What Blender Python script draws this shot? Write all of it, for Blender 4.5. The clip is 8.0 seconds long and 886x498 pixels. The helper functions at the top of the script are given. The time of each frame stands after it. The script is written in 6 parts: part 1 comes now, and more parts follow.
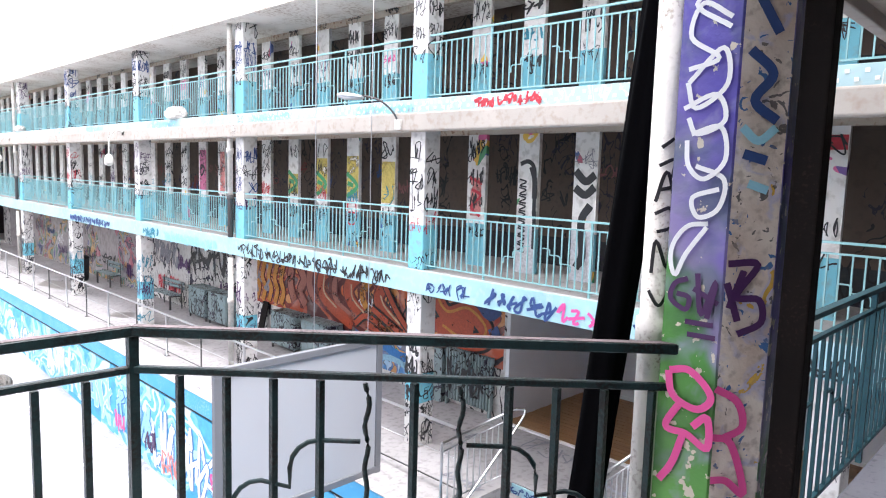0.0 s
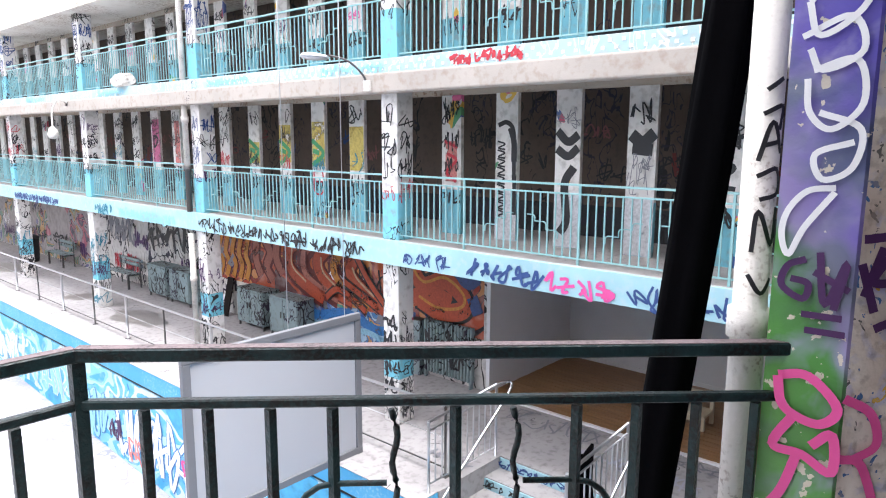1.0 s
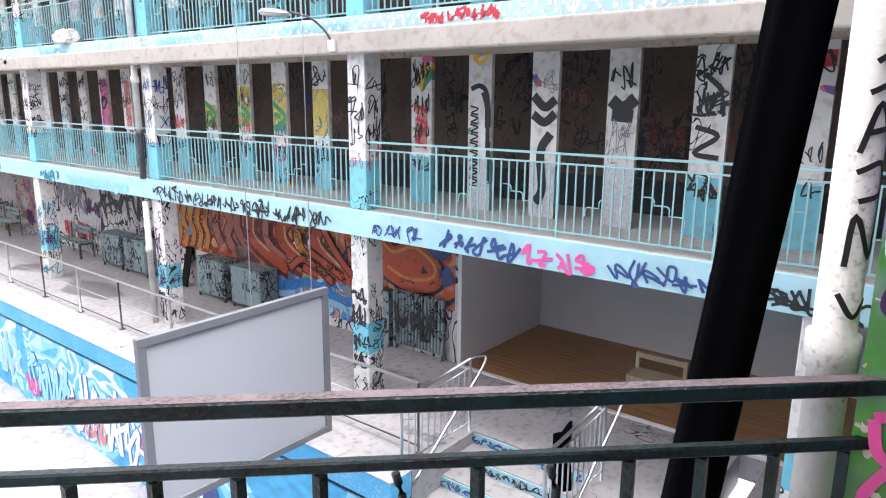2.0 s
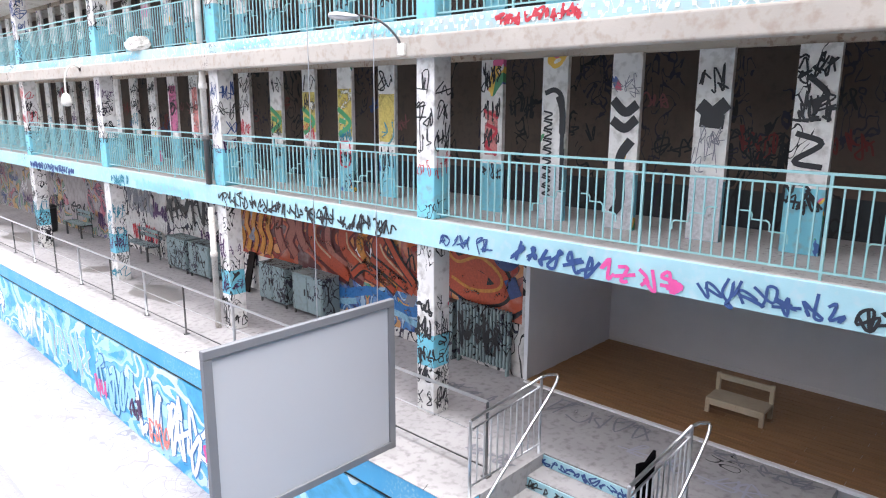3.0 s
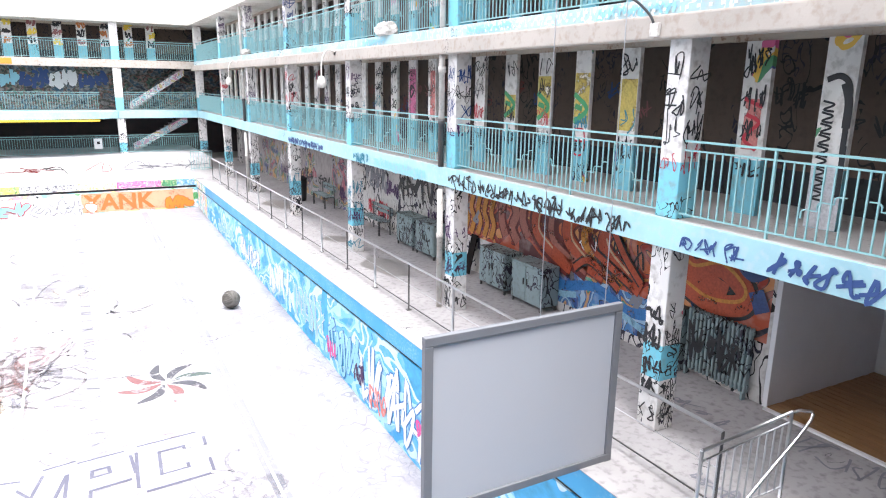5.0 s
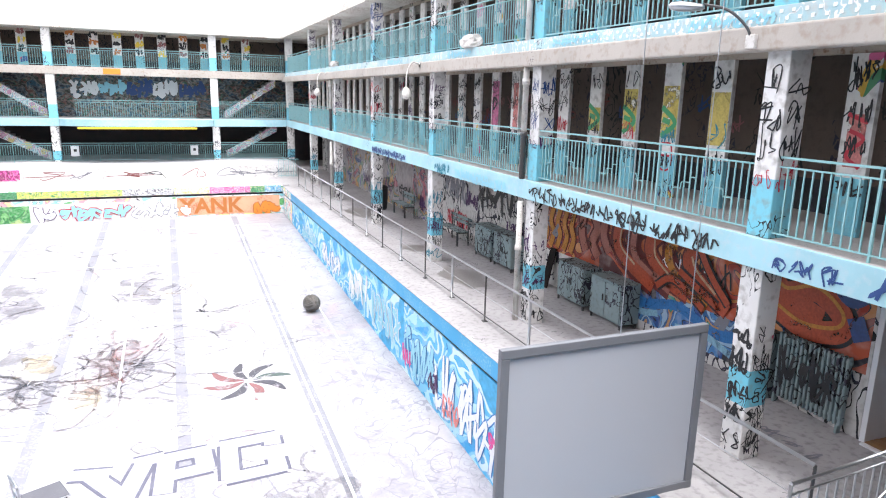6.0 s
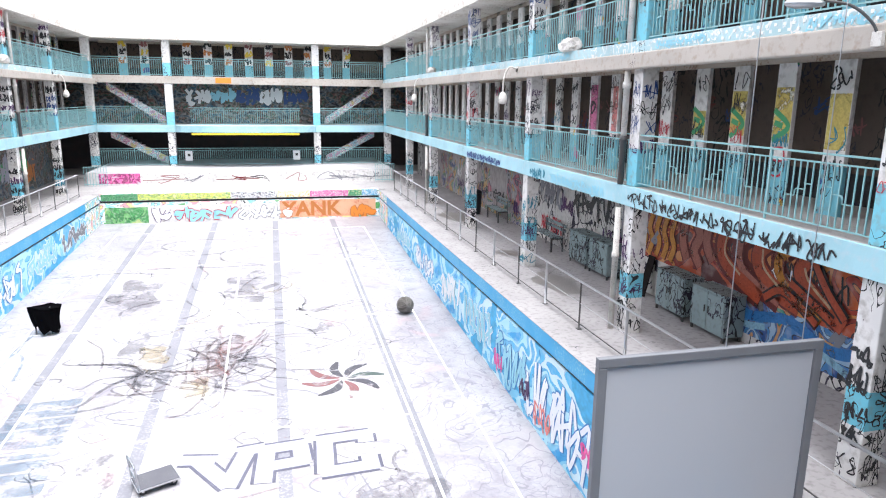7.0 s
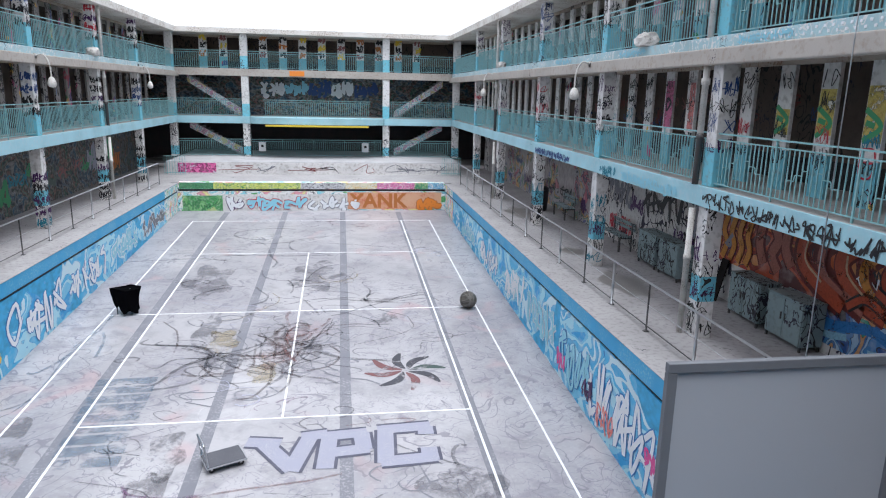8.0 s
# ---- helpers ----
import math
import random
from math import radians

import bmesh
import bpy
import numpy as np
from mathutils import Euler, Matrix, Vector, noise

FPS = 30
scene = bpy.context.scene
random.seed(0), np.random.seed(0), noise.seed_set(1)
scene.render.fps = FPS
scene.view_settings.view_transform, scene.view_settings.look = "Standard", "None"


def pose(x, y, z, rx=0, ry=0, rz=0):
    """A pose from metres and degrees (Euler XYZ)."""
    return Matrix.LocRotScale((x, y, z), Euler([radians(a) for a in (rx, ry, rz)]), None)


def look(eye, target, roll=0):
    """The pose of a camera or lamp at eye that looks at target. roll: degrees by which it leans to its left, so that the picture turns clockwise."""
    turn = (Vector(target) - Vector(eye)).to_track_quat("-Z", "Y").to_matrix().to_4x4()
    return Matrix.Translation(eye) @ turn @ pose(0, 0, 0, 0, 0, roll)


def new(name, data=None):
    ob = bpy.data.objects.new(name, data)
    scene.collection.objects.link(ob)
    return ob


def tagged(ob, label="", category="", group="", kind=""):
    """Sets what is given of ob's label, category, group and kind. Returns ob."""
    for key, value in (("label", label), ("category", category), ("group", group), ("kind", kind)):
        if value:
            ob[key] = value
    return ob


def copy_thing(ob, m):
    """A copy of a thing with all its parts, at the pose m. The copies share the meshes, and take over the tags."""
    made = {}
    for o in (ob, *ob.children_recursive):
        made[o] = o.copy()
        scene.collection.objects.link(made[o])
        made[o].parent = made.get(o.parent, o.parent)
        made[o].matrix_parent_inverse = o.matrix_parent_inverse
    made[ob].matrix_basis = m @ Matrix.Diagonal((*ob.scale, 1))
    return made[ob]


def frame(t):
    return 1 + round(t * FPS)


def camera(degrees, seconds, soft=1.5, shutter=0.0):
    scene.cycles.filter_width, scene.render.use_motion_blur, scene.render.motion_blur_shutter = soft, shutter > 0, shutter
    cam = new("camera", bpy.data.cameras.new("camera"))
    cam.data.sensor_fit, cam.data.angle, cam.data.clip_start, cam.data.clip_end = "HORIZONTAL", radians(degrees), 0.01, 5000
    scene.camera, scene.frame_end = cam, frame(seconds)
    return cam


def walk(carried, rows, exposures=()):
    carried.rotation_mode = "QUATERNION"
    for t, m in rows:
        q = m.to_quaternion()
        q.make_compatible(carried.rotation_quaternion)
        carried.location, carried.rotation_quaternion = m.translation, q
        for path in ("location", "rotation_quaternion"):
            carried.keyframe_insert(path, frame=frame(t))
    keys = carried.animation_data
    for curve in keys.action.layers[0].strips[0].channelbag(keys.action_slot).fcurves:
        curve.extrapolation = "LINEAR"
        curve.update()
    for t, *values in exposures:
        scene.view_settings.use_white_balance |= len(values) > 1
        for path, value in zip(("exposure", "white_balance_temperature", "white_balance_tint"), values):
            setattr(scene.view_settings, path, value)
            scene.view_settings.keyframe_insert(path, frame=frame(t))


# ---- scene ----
cam = camera(66.7, 8.0, soft=1.1)
PATH = [
    (0, (0.659, -21.783, 6.523), (2.081, -20.393, 6.3), 1.7),
    (0.5, (0.722, -21.52, 6.52), (2.21, -20.213, 6.238), -0.1),
    (1, (0.902, -21.255, 6.504), (2.388, -19.956, 6.181), 0.2),
    (1.2, (0.976, -21.155, 6.552), (2.473, -19.891, 6.15), 1.1),
    (2.3, (1.184, -20.792, 6.547), (2.728, -19.599, 6.107), 0.5),
    (2.5, (1.21, -20.704, 6.555), (2.729, -19.488, 6.091), 0.8),
    (3, (1.316, -20.471, 6.548), (2.755, -19.147, 6.129), 0.3),
    (3.5, (1.411, -20.294, 6.537), (2.759, -18.912, 6.015), 1.7),
    (4, (1.451, -20.124, 6.56), (2.711, -18.638, 6.106), 1.2),
    (4.5, (1.476, -20.031, 6.551), (2.561, -18.443, 6.003), 1.1),
    (5, (1.468, -20.003, 6.575), (2.406, -18.3, 6.103), 0.9),
    (5.2, (1.445, -20.004, 6.58), (2.335, -18.269, 6.135), 0.9),
    (6.3, (1.428, -19.988, 6.571), (2.092, -18.154, 6.126), 1.2),
    (6.5, (1.414, -19.985, 6.569), (2.02, -18.131, 6.13), 1.0),
    (7, (1.368, -19.995, 6.572), (1.847, -18.103, 6.138), 0.7),
    (7.5, (1.341, -19.977, 6.572), (1.707, -18.06, 6.134), 1.1),
    (8, (1.322, -19.966, 6.571), (1.617, -18.041, 6.119), 1.3),
]
EXPOSURES = [(0, 2.08, 6250, 13), (1.2, 1.93, 6250, 13), (2.5, 1.83, 6250, 13), (3.5, 1.83, 6250, 13), (4.5, 1.88, 6280, 12), (6.5, 1.48, 6200, 12), (7.0, 1.4, 6150, 11), (7.5, 0.94, 6000, 10), (8.0, 0.4, 5850, 9)]
walk(cam, [(t, look(eye, target, roll)) for t, eye, target, roll in PATH], EXPOSURES)

# ---- daylight: a bright overcast sky over the roofless hall ----
world = bpy.data.worlds.new("overcast_sky")
scene.world = world
world.use_nodes = True
wn = world.node_tree
sky = wn.nodes.new("ShaderNodeTexSky")
sky.sky_type, sky.sun_disc = "NISHITA", False
sky.sun_elevation, sky.sun_rotation = radians(74), radians(200)
haze = wn.nodes.new("ShaderNodeMix")
haze.data_type = "RGBA"
haze.inputs[0].default_value = 0.86
haze.inputs[7].default_value = (9.7, 9.4, 9.5, 1)
wn.links.new(sky.outputs[0], haze.inputs[6])
wn.links.new(haze.outputs[2], wn.nodes["Background"].inputs[0])
wn.nodes["Background"].inputs[1].default_value = 0.11
sun = new("sun", bpy.data.lights.new("sun", "SUN"))
sun.data.energy, sun.data.angle, sun.data.color = 2.6, radians(40), (1.0, 0.97, 0.93)
sun.rotation_euler = (radians(16), 0, radians(200 - 180))

# ---- measures of the place, in metres ----
DECK, F1, F2, EAVE = 2.0, 4.97, 7.65, 9.58
SLOPE = math.tan(radians(2.6))
POOL_X, POOL_S, POOL_N = 6.6, -19.0, 14.15
PIL_X, CABIN_X, WALL_X = 8.25, 9.25, 10.15
PILLAR_Y = [-20.0, -13.9, -8.25, -2.6, 3.2, 9.1, 14.5, 21.4]
FAR_Y, NEAR_Y = 21.4, -20.92
PIERS = [-20.6, -19.48, -18.45, -17.38, -16.28, -15.22, -14.13, -12.95, -11.85, -10.74, -9.67, -8.56, -7.4]
while PIERS[-1] < 19.6:
    PIERS.append(PIERS[-1] + 1.1)
rng = random.Random(4)


def floor_z(y):
    return SLOPE * y


# ---- materials ----
def shader(name):
    m = bpy.data.materials.new(name)
    m.use_nodes = True
    return m, m.node_tree, m.node_tree.nodes["Principled BSDF"]


def node(nt, kind, **sets):
    n = nt.nodes.new(kind)
    for k, v in sets.items():
        n.inputs[k.replace("_", " ")].default_value = v
    return n


def noise_tex(nt, vec, scale, detail=2.0, distortion=0.0, rough=0.5):
    n = node(nt, "ShaderNodeTexNoise", Scale=scale, Detail=detail, Distortion=distortion, Roughness=rough)
    if vec:
        nt.links.new(vec, n.inputs["Vector"])
    return n


def calc(nt, op, a, b=0.0, c=0.0):
    n = nt.nodes.new("ShaderNodeMath")
    n.operation = op
    for i, v in enumerate((a, b, c)):
        if isinstance(v, (int, float)):
            n.inputs[i].default_value = v
        else:
            nt.links.new(v, n.inputs[i])
    return n.outputs[0]


def blend(nt, fac, a, b, how="MIX"):
    n = nt.nodes.new("ShaderNodeMix")
    n.data_type, n.blend_type = "RGBA", how
    for i, v in ((0, fac), (6, a), (7, b)):
        if isinstance(v, (int, float)):
            n.inputs[i].default_value = v
        elif isinstance(v, tuple):
            n.inputs[i].default_value = (*v[:3], 1)
        else:
            nt.links.new(v, n.inputs[i])
    return n.outputs[2]


def ramp(nt, fac, lo, hi):
    n = nt.nodes.new("ShaderNodeMapRange")
    nt.links.new(fac, n.inputs[0])
    n.inputs[1].default_value, n.inputs[2].default_value = lo, hi
    return n.outputs[0]


def bands(nt, fac, stops, constant=True):
    n = nt.nodes.new("ShaderNodeValToRGB")
    n.color_ramp.interpolation = "CONSTANT" if constant else "LINEAR"
    e = n.color_ramp.elements
    while len(e) < len(stops):
        e.new(0.5)
    for s, (p, c) in zip(e, stops):
        s.position, s.color = p, (*c, 1)
    nt.links.new(fac, n.inputs[0])
    return n.outputs[0]


def where(nt, stretch=(1, 1, 1)):
    g = nt.nodes.new("ShaderNodeNewGeometry")
    n = nt.nodes.new("ShaderNodeVectorMath")
    n.operation = "MULTIPLY"
    nt.links.new(g.outputs["Position"], n.inputs[0])
    n.inputs[1].default_value = stretch
    return n.outputs[0], g.outputs["Position"]


def contour(nt, vec, scale, width, amount, patch=0.7, distortion=1.2):
    """Thin wandering lines, gathered in patches: sprayed scribbles."""
    n = noise_tex(nt, vec, scale, 1.0, distortion)
    line = calc(nt, "LESS_THAN", calc(nt, "ABSOLUTE", calc(nt, "SUBTRACT", n.outputs[0], 0.5)), width)
    p = noise_tex(nt, vec, patch, 1.0)
    return calc(nt, "MULTIPLY", line, calc(nt, "GREATER_THAN", p.outputs[0], 1 - amount))


def finish(nt, bsdf, colour, rough, bump=0.15, scale=40.0, vec=None):
    nt.links.new(colour, bsdf.inputs["Base Color"])
    bsdf.inputs["Roughness"].default_value = rough
    g = noise_tex(nt, vec, scale, 4.0)
    b = node(nt, "ShaderNodeBump", Strength=bump, Distance=0.01)
    nt.links.new(g.outputs[0], b.inputs["Height"])
    nt.links.new(b.outputs[0], bsdf.inputs["Normal"])


def worn(name, base, other, rough=0.6, spots=0.42, scale=2.5, metal=0.0, bump=0.15, chips=None, shine=0.5):
    """Paint or metal with stains at two scales and chipped spots of another colour."""
    m, nt, bsdf = shader(name)
    vec, _ = where(nt)
    big, fine = noise_tex(nt, vec, scale, 3.0), noise_tex(nt, vec, scale * 14, 3.0)
    col = blend(nt, ramp(nt, big.outputs[0], 0.35, 0.75), base, tuple(0.72 * b + 0.28 * o for b, o in zip(base, other)))
    col = blend(nt, calc(nt, "MULTIPLY", ramp(nt, fine.outputs[0], spots + 0.16, spots + 0.3), ramp(nt, big.outputs[0], 0.4, 0.6)), col, chips or other)
    finish(nt, bsdf, col, rough, bump, 60, vec)
    bsdf.inputs["Specular IOR Level"].default_value = shine
    bsdf.inputs["Metallic"].default_value = metal
    return m


def tagged_paint(name, base, dado=None, dado_z=(), ink=0.5, colour_ink=0.35, scale=4.0, width=0.018, dirt=(0.25, 0.22, 0.19), rough=0.75, wild=0.9, back=None):
    """Old wall paint covered in sprayed scribbles, with a painted dado below a height above each floor."""
    m, nt, bsdf = shader(name)
    vec, pos = where(nt)
    st = where(nt, (1.0, 1.0, 0.62))[0]
    big, fine = noise_tex(nt, vec, 0.9, 3.0), noise_tex(nt, vec, 9.0, 4.0)
    col = blend(nt, ramp(nt, big.outputs[0], 0.42, 0.75), base, tuple(0.8 * b for b in base))
    if dado:
        z = nt.nodes.new("ShaderNodeSeparateXYZ")
        nt.links.new(pos, z.inputs[0])
        inside = None
        for lo, hi in dado_z:
            one = calc(nt, "MULTIPLY", calc(nt, "GREATER_THAN", z.outputs[2], lo), calc(nt, "LESS_THAN", z.outputs[2], hi))
            inside = one if inside is None else calc(nt, "MAXIMUM", inside, one)
        col = blend(nt, inside, col, dado)
    col = blend(nt, calc(nt, "MULTIPLY", ramp(nt, fine.outputs[0], 0.5, 0.72), 0.55), col, dirt)
    hue = noise_tex(nt, vec, 0.75, 1.0)
    inks = bands(nt, hue.outputs[0], [(0.0, (0.55, 0.05, 0.12)), (0.4, (0.04, 0.09, 0.3)), (0.47, (0.03, 0.25, 0.09)), (0.52, (0.75, 0.45, 0.03)), (0.57, (0.65, 0.08, 0.25)), (0.64, (0.12, 0.04, 0.25))])
    patch = noise_tex(nt, st, 1.3, 2.0, 2.0)
    col = blend(nt, calc(nt, "MULTIPLY", calc(nt, "GREATER_THAN", patch.outputs[0], 1 - colour_ink), wild), col, inks)
    if back:
        col = blend(nt, contour(nt, st, scale * 0.9, width * 1.3, 0.6), col, back)
    col = blend(nt, contour(nt, st, scale, width, ink), col, (0.02, 0.02, 0.022))
    col = blend(nt, contour(nt, st, scale * 1.7, width * 1.4, ink * 0.9, 1.1), col, (0.035, 0.03, 0.05))
    finish(nt, bsdf, col, rough, 0.2, 30, vec)
    return m


def mural(name, palette, scale, flow=1.6, edge=0.03, stretch=(1, 1, 1), ground=None, cover=0.5, line=(0.02, 0.02, 0.03)):
    """A sprayed mural: flowing patches of colour with dark outlines, on a ground colour where it is not covered."""
    m, nt, bsdf = shader(name)
    vec, _ = where(nt, stretch)
    warp = noise_tex(nt, vec, scale * 0.6, 2.0)
    v = nt.nodes.new("ShaderNodeVectorMath")
    v.operation = "MULTIPLY_ADD"
    nt.links.new(warp.outputs[1], v.inputs[0])
    v.inputs[1].default_value = (flow, flow, flow)
    nt.links.new(vec, v.inputs[2])
    flowing = noise_tex(nt, v.outputs[0], scale, 1.0, 0.6)
    n = len(palette)
    col = bands(nt, ramp(nt, flowing.outputs[0], 0.28, 0.72), [(i / n, c) for i, c in enumerate(palette)])
    e = calc(nt, "FRACT", calc(nt, "MULTIPLY", ramp(nt, flowing.outputs[0], 0.28, 0.72), float(n)))
    col = blend(nt, calc(nt, "LESS_THAN", calc(nt, "ABSOLUTE", calc(nt, "SUBTRACT", e, 0.06)), edge * n * 0.45), col, line)
    soft = noise_tex(nt, vec, scale * 4, 3.0)
    col = blend(nt, calc(nt, "MULTIPLY", ramp(nt, soft.outputs[0], 0.45, 0.8), 0.3), col, (0.85, 0.8, 0.75))
    if ground:
        g = noise_tex(nt, vec, 0.55, 2.0, 0.8)
        gr = noise_tex(nt, vec, 5.0, 4.0)
        base = blend(nt, ramp(nt, gr.outputs[0], 0.4, 0.75), ground, tuple(0.62 * c for c in ground))
        col = blend(nt, calc(nt, "GREATER_THAN", g.outputs[0], 1 - cover), base, col)
    finish(nt, bsdf, col, 0.6, 0.15, 30, vec)
    return m


def plain_metal(name, base, rough, metal=1.0):
    return worn(name, base, tuple(0.5 * c for c in base), rough, 0.5, 5.0, metal, 0.05)


DADO = [(F1, F1 + 0.72), (F2, F2 + 0.72)]
CONCRETE = worn("deck_concrete", (0.46, 0.45, 0.46), (0.2, 0.19, 0.19), 0.85, 0.4, 1.1, bump=0.4)
DECK_STAIN = tagged_paint("deck_concrete_stained", (0.39, 0.375, 0.375), ink=0.3, colour_ink=0.0, scale=1.6, width=0.007, dirt=(0.15, 0.14, 0.14), rough=0.9)
NEAR_FLOOR = worn("dirty_blue_grey_gallery_floor", (0.33, 0.33, 0.37), (0.17, 0.17, 0.19), 0.6, 0.4, 2.0, bump=0.3)
GALLERY_FLOOR = worn("gallery_floor_concrete", (0.5, 0.48, 0.46), (0.25, 0.23, 0.22), 0.8, 0.4, 1.5, bump=0.3)
SOFFIT = worn("flaking_soffit_paint", (0.46, 0.4, 0.33), (0.24, 0.15, 0.1), 0.8, 0.36, 1.2, bump=0.4)
PILLAR = tagged_paint("pillar_paint", (0.76, 0.74, 0.72), (0.2, 0.55, 0.66), DADO, 0.36, 0.1, 5.0, 0.018)
PILLAR_LOW = tagged_paint("pillar_paint_below", (0.74, 0.72, 0.7), (0.16, 0.5, 0.62), [(DECK + 0.75, DECK + 1.25)], 0.5, 0.25, 4.5, 0.022)
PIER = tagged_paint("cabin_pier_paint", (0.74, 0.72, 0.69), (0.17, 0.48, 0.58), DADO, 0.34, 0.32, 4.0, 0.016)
# left piers: pier paint and dado darkened, that side's shade put into the colour
PIER_SHADED = tagged_paint("shaded_pier_paint", (0.34, 0.31, 0.3), (0.1, 0.26, 0.31), DADO, 0.5, 0.4, 4.0, 0.03, wild=0.7)
# brown tagged plaster, lowered so the colour carries the shade inside the cabins
CABIN_BACK = tagged_paint("shaded_cabin_back_paint", (0.12, 0.086, 0.068), (0.03, 0.035, 0.04), [(F1, F1 + 0.5), (F2, F2 + 0.5)], 0.5, 0.22, 3.0, 0.02, (0.06, 0.05, 0.045), wild=0.3)
FASCIA = tagged_paint("fascia_paint", (0.38, 0.63, 0.7), ink=0.22, colour_ink=0.12, scale=5.0, width=0.02, dirt=(0.5, 0.6, 0.64))
PALE_FASCIA = tagged_paint("pale_fascia_paint", (0.42, 0.6, 0.64), ink=0.3, colour_ink=0.14, scale=5.0, width=0.015, dirt=(0.5, 0.46, 0.42), back=(0.7, 0.7, 0.68))
CORNICE = tagged_paint("cornice_paint", (0.46, 0.42, 0.375), ink=0.25, colour_ink=0.06, scale=5.0, width=0.012, dirt=(0.3, 0.22, 0.16), wild=0.35)
EAVES = worn("eaves_paint", (0.72, 0.69, 0.64), (0.4, 0.33, 0.27), 0.8, 0.32, 1.0)
RAIL = worn("turquoise_rail_paint", (0.24, 0.47, 0.49), (0.5, 0.6, 0.58), 0.5, 0.5, 6.0, chips=(0.42, 0.5, 0.48))
# teal of the end gallery railing, with its backlit darkness put into the colour
RAIL_BACKLIT = worn("backlit_dark_teal_rail_paint", (0.016, 0.08, 0.1), (0.015, 0.05, 0.06), 0.5, 0.4, 6.0, chips=(0.02, 0.03, 0.03))
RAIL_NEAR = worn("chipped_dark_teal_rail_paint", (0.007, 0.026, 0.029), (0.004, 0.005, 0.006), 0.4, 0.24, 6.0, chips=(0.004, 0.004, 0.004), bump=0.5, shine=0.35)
RAIL_TOP = worn("dusty_mauve_rail_top", (0.16, 0.12, 0.125), (0.03, 0.035, 0.04), 0.7, 0.3, 9.0, chips=(0.05, 0.04, 0.04), bump=0.6)
STEEL = plain_metal("galvanised_steel", (0.55, 0.56, 0.58), 0.4)
DARK_STEEL = worn("dark_steel", (0.08, 0.085, 0.09), (0.16, 0.11, 0.08), 0.5, 0.4, 6.0, 0.4)
POOL_BLUE = worn("pool_rim_paint", (0.045, 0.35, 0.64), (0.2, 0.5, 0.66), 0.5, 0.36, 1.5)
BLACK_LINE = worn("black_rubber", (0.015, 0.016, 0.02), (0.04, 0.04, 0.04), 0.5)
POOL_PIECE = mural("pool_wall_pieces", [(0.05, 0.36, 0.7), (0.2, 0.56, 0.78), (0.42, 0.72, 0.84), (0.1, 0.46, 0.74), (0.6, 0.78, 0.85), (0.08, 0.42, 0.72)], 1.1, 1.2, 0.006, (1, 0.7, 1.1), (0.07, 0.42, 0.72), 0.55, (0.03, 0.2, 0.5))
FAR_PIECE = mural("far_wall_pieces", [(0.1, 0.42, 0.12), (0.8, 0.8, 0.78), (0.3, 0.65, 0.7), (0.84, 0.83, 0.8), (0.8, 0.8, 0.76), (0.75, 0.35, 0.4), (0.82, 0.75, 0.3)], 1.9, 0.8, 0.012, (0.7, 1, 1.3))
FIRE = mural("fire_mural", [(0.16, 0.025, 0.02), (0.5, 0.1, 0.02), (0.36, 0.04, 0.02), (0.58, 0.22, 0.06), (0.26, 0.03, 0.02), (0.45, 0.08, 0.03), (0.12, 0.04, 0.04)], 0.8, 1.9, 0.016, (1, 1, 1.2))
SEA = mural("blue_mural", [(0.02, 0.07, 0.25), (0.06, 0.2, 0.45), (0.3, 0.45, 0.6), (0.03, 0.12, 0.33), (0.5, 0.25, 0.1), (0.05, 0.3, 0.2)], 1.4, 1.2, 0.03)
WHITE_WALL = tagged_paint("white_tagged_wall", (0.62, 0.6, 0.58), ink=0.55, colour_ink=0.2, scale=1.5, width=0.02, dirt=(0.3, 0.28, 0.26))
MIX_WALL = mural("mixed_mural", [(0.12, 0.1, 0.14), (0.4, 0.12, 0.16), (0.28, 0.27, 0.29), (0.5, 0.3, 0.12), (0.16, 0.27, 0.2), (0.4, 0.38, 0.4), (0.15, 0.15, 0.32)], 1.1, 1.4, 0.03, ground=(0.4, 0.36, 0.36), cover=0.52)
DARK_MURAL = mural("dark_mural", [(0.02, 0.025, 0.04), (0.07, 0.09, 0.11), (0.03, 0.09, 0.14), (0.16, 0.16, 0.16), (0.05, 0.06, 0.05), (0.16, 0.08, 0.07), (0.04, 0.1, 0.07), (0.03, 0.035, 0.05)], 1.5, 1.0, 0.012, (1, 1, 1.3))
ROOM_WHITE = worn("room_white_paint", (0.72, 0.72, 0.74), (0.6, 0.6, 0.62), 0.7, 0.6)
SKIRT_WHITE = worn("room_skirting_paint", (0.75, 0.75, 0.76), (0.6, 0.6, 0.6), 0.5, 0.6)
WHITE_LINE = worn("court_line_paint", (0.82, 0.82, 0.83), (0.6, 0.6, 0.6), 0.7, 0.5, 3.0)
LANE = worn("faded_lane_paint", (0.19, 0.19, 0.215), (0.27, 0.27, 0.29), 0.6, 0.34, 1.4, chips=(0.33, 0.32, 0.34))
BLACK_CLOTH = worn("black_cloth", (0.002, 0.002, 0.0025), (0.004, 0.004, 0.005), 0.95, 0.6, 3.0, shine=0.02)
SCREEN_GREY = worn("screen_fabric", (0.4, 0.41, 0.44), (0.37, 0.38, 0.41), 0.8, 0.7, 0.5, bump=0.02)
FRAME_GREY = worn("screen_frame_paint", (0.15, 0.155, 0.17), (0.22, 0.22, 0.24), 0.5, 0.5, 3.0)
PALE_WOOD = worn("pale_bench_wood", (0.5, 0.42, 0.3), (0.36, 0.28, 0.19), 0.6, 0.4, 6.0)
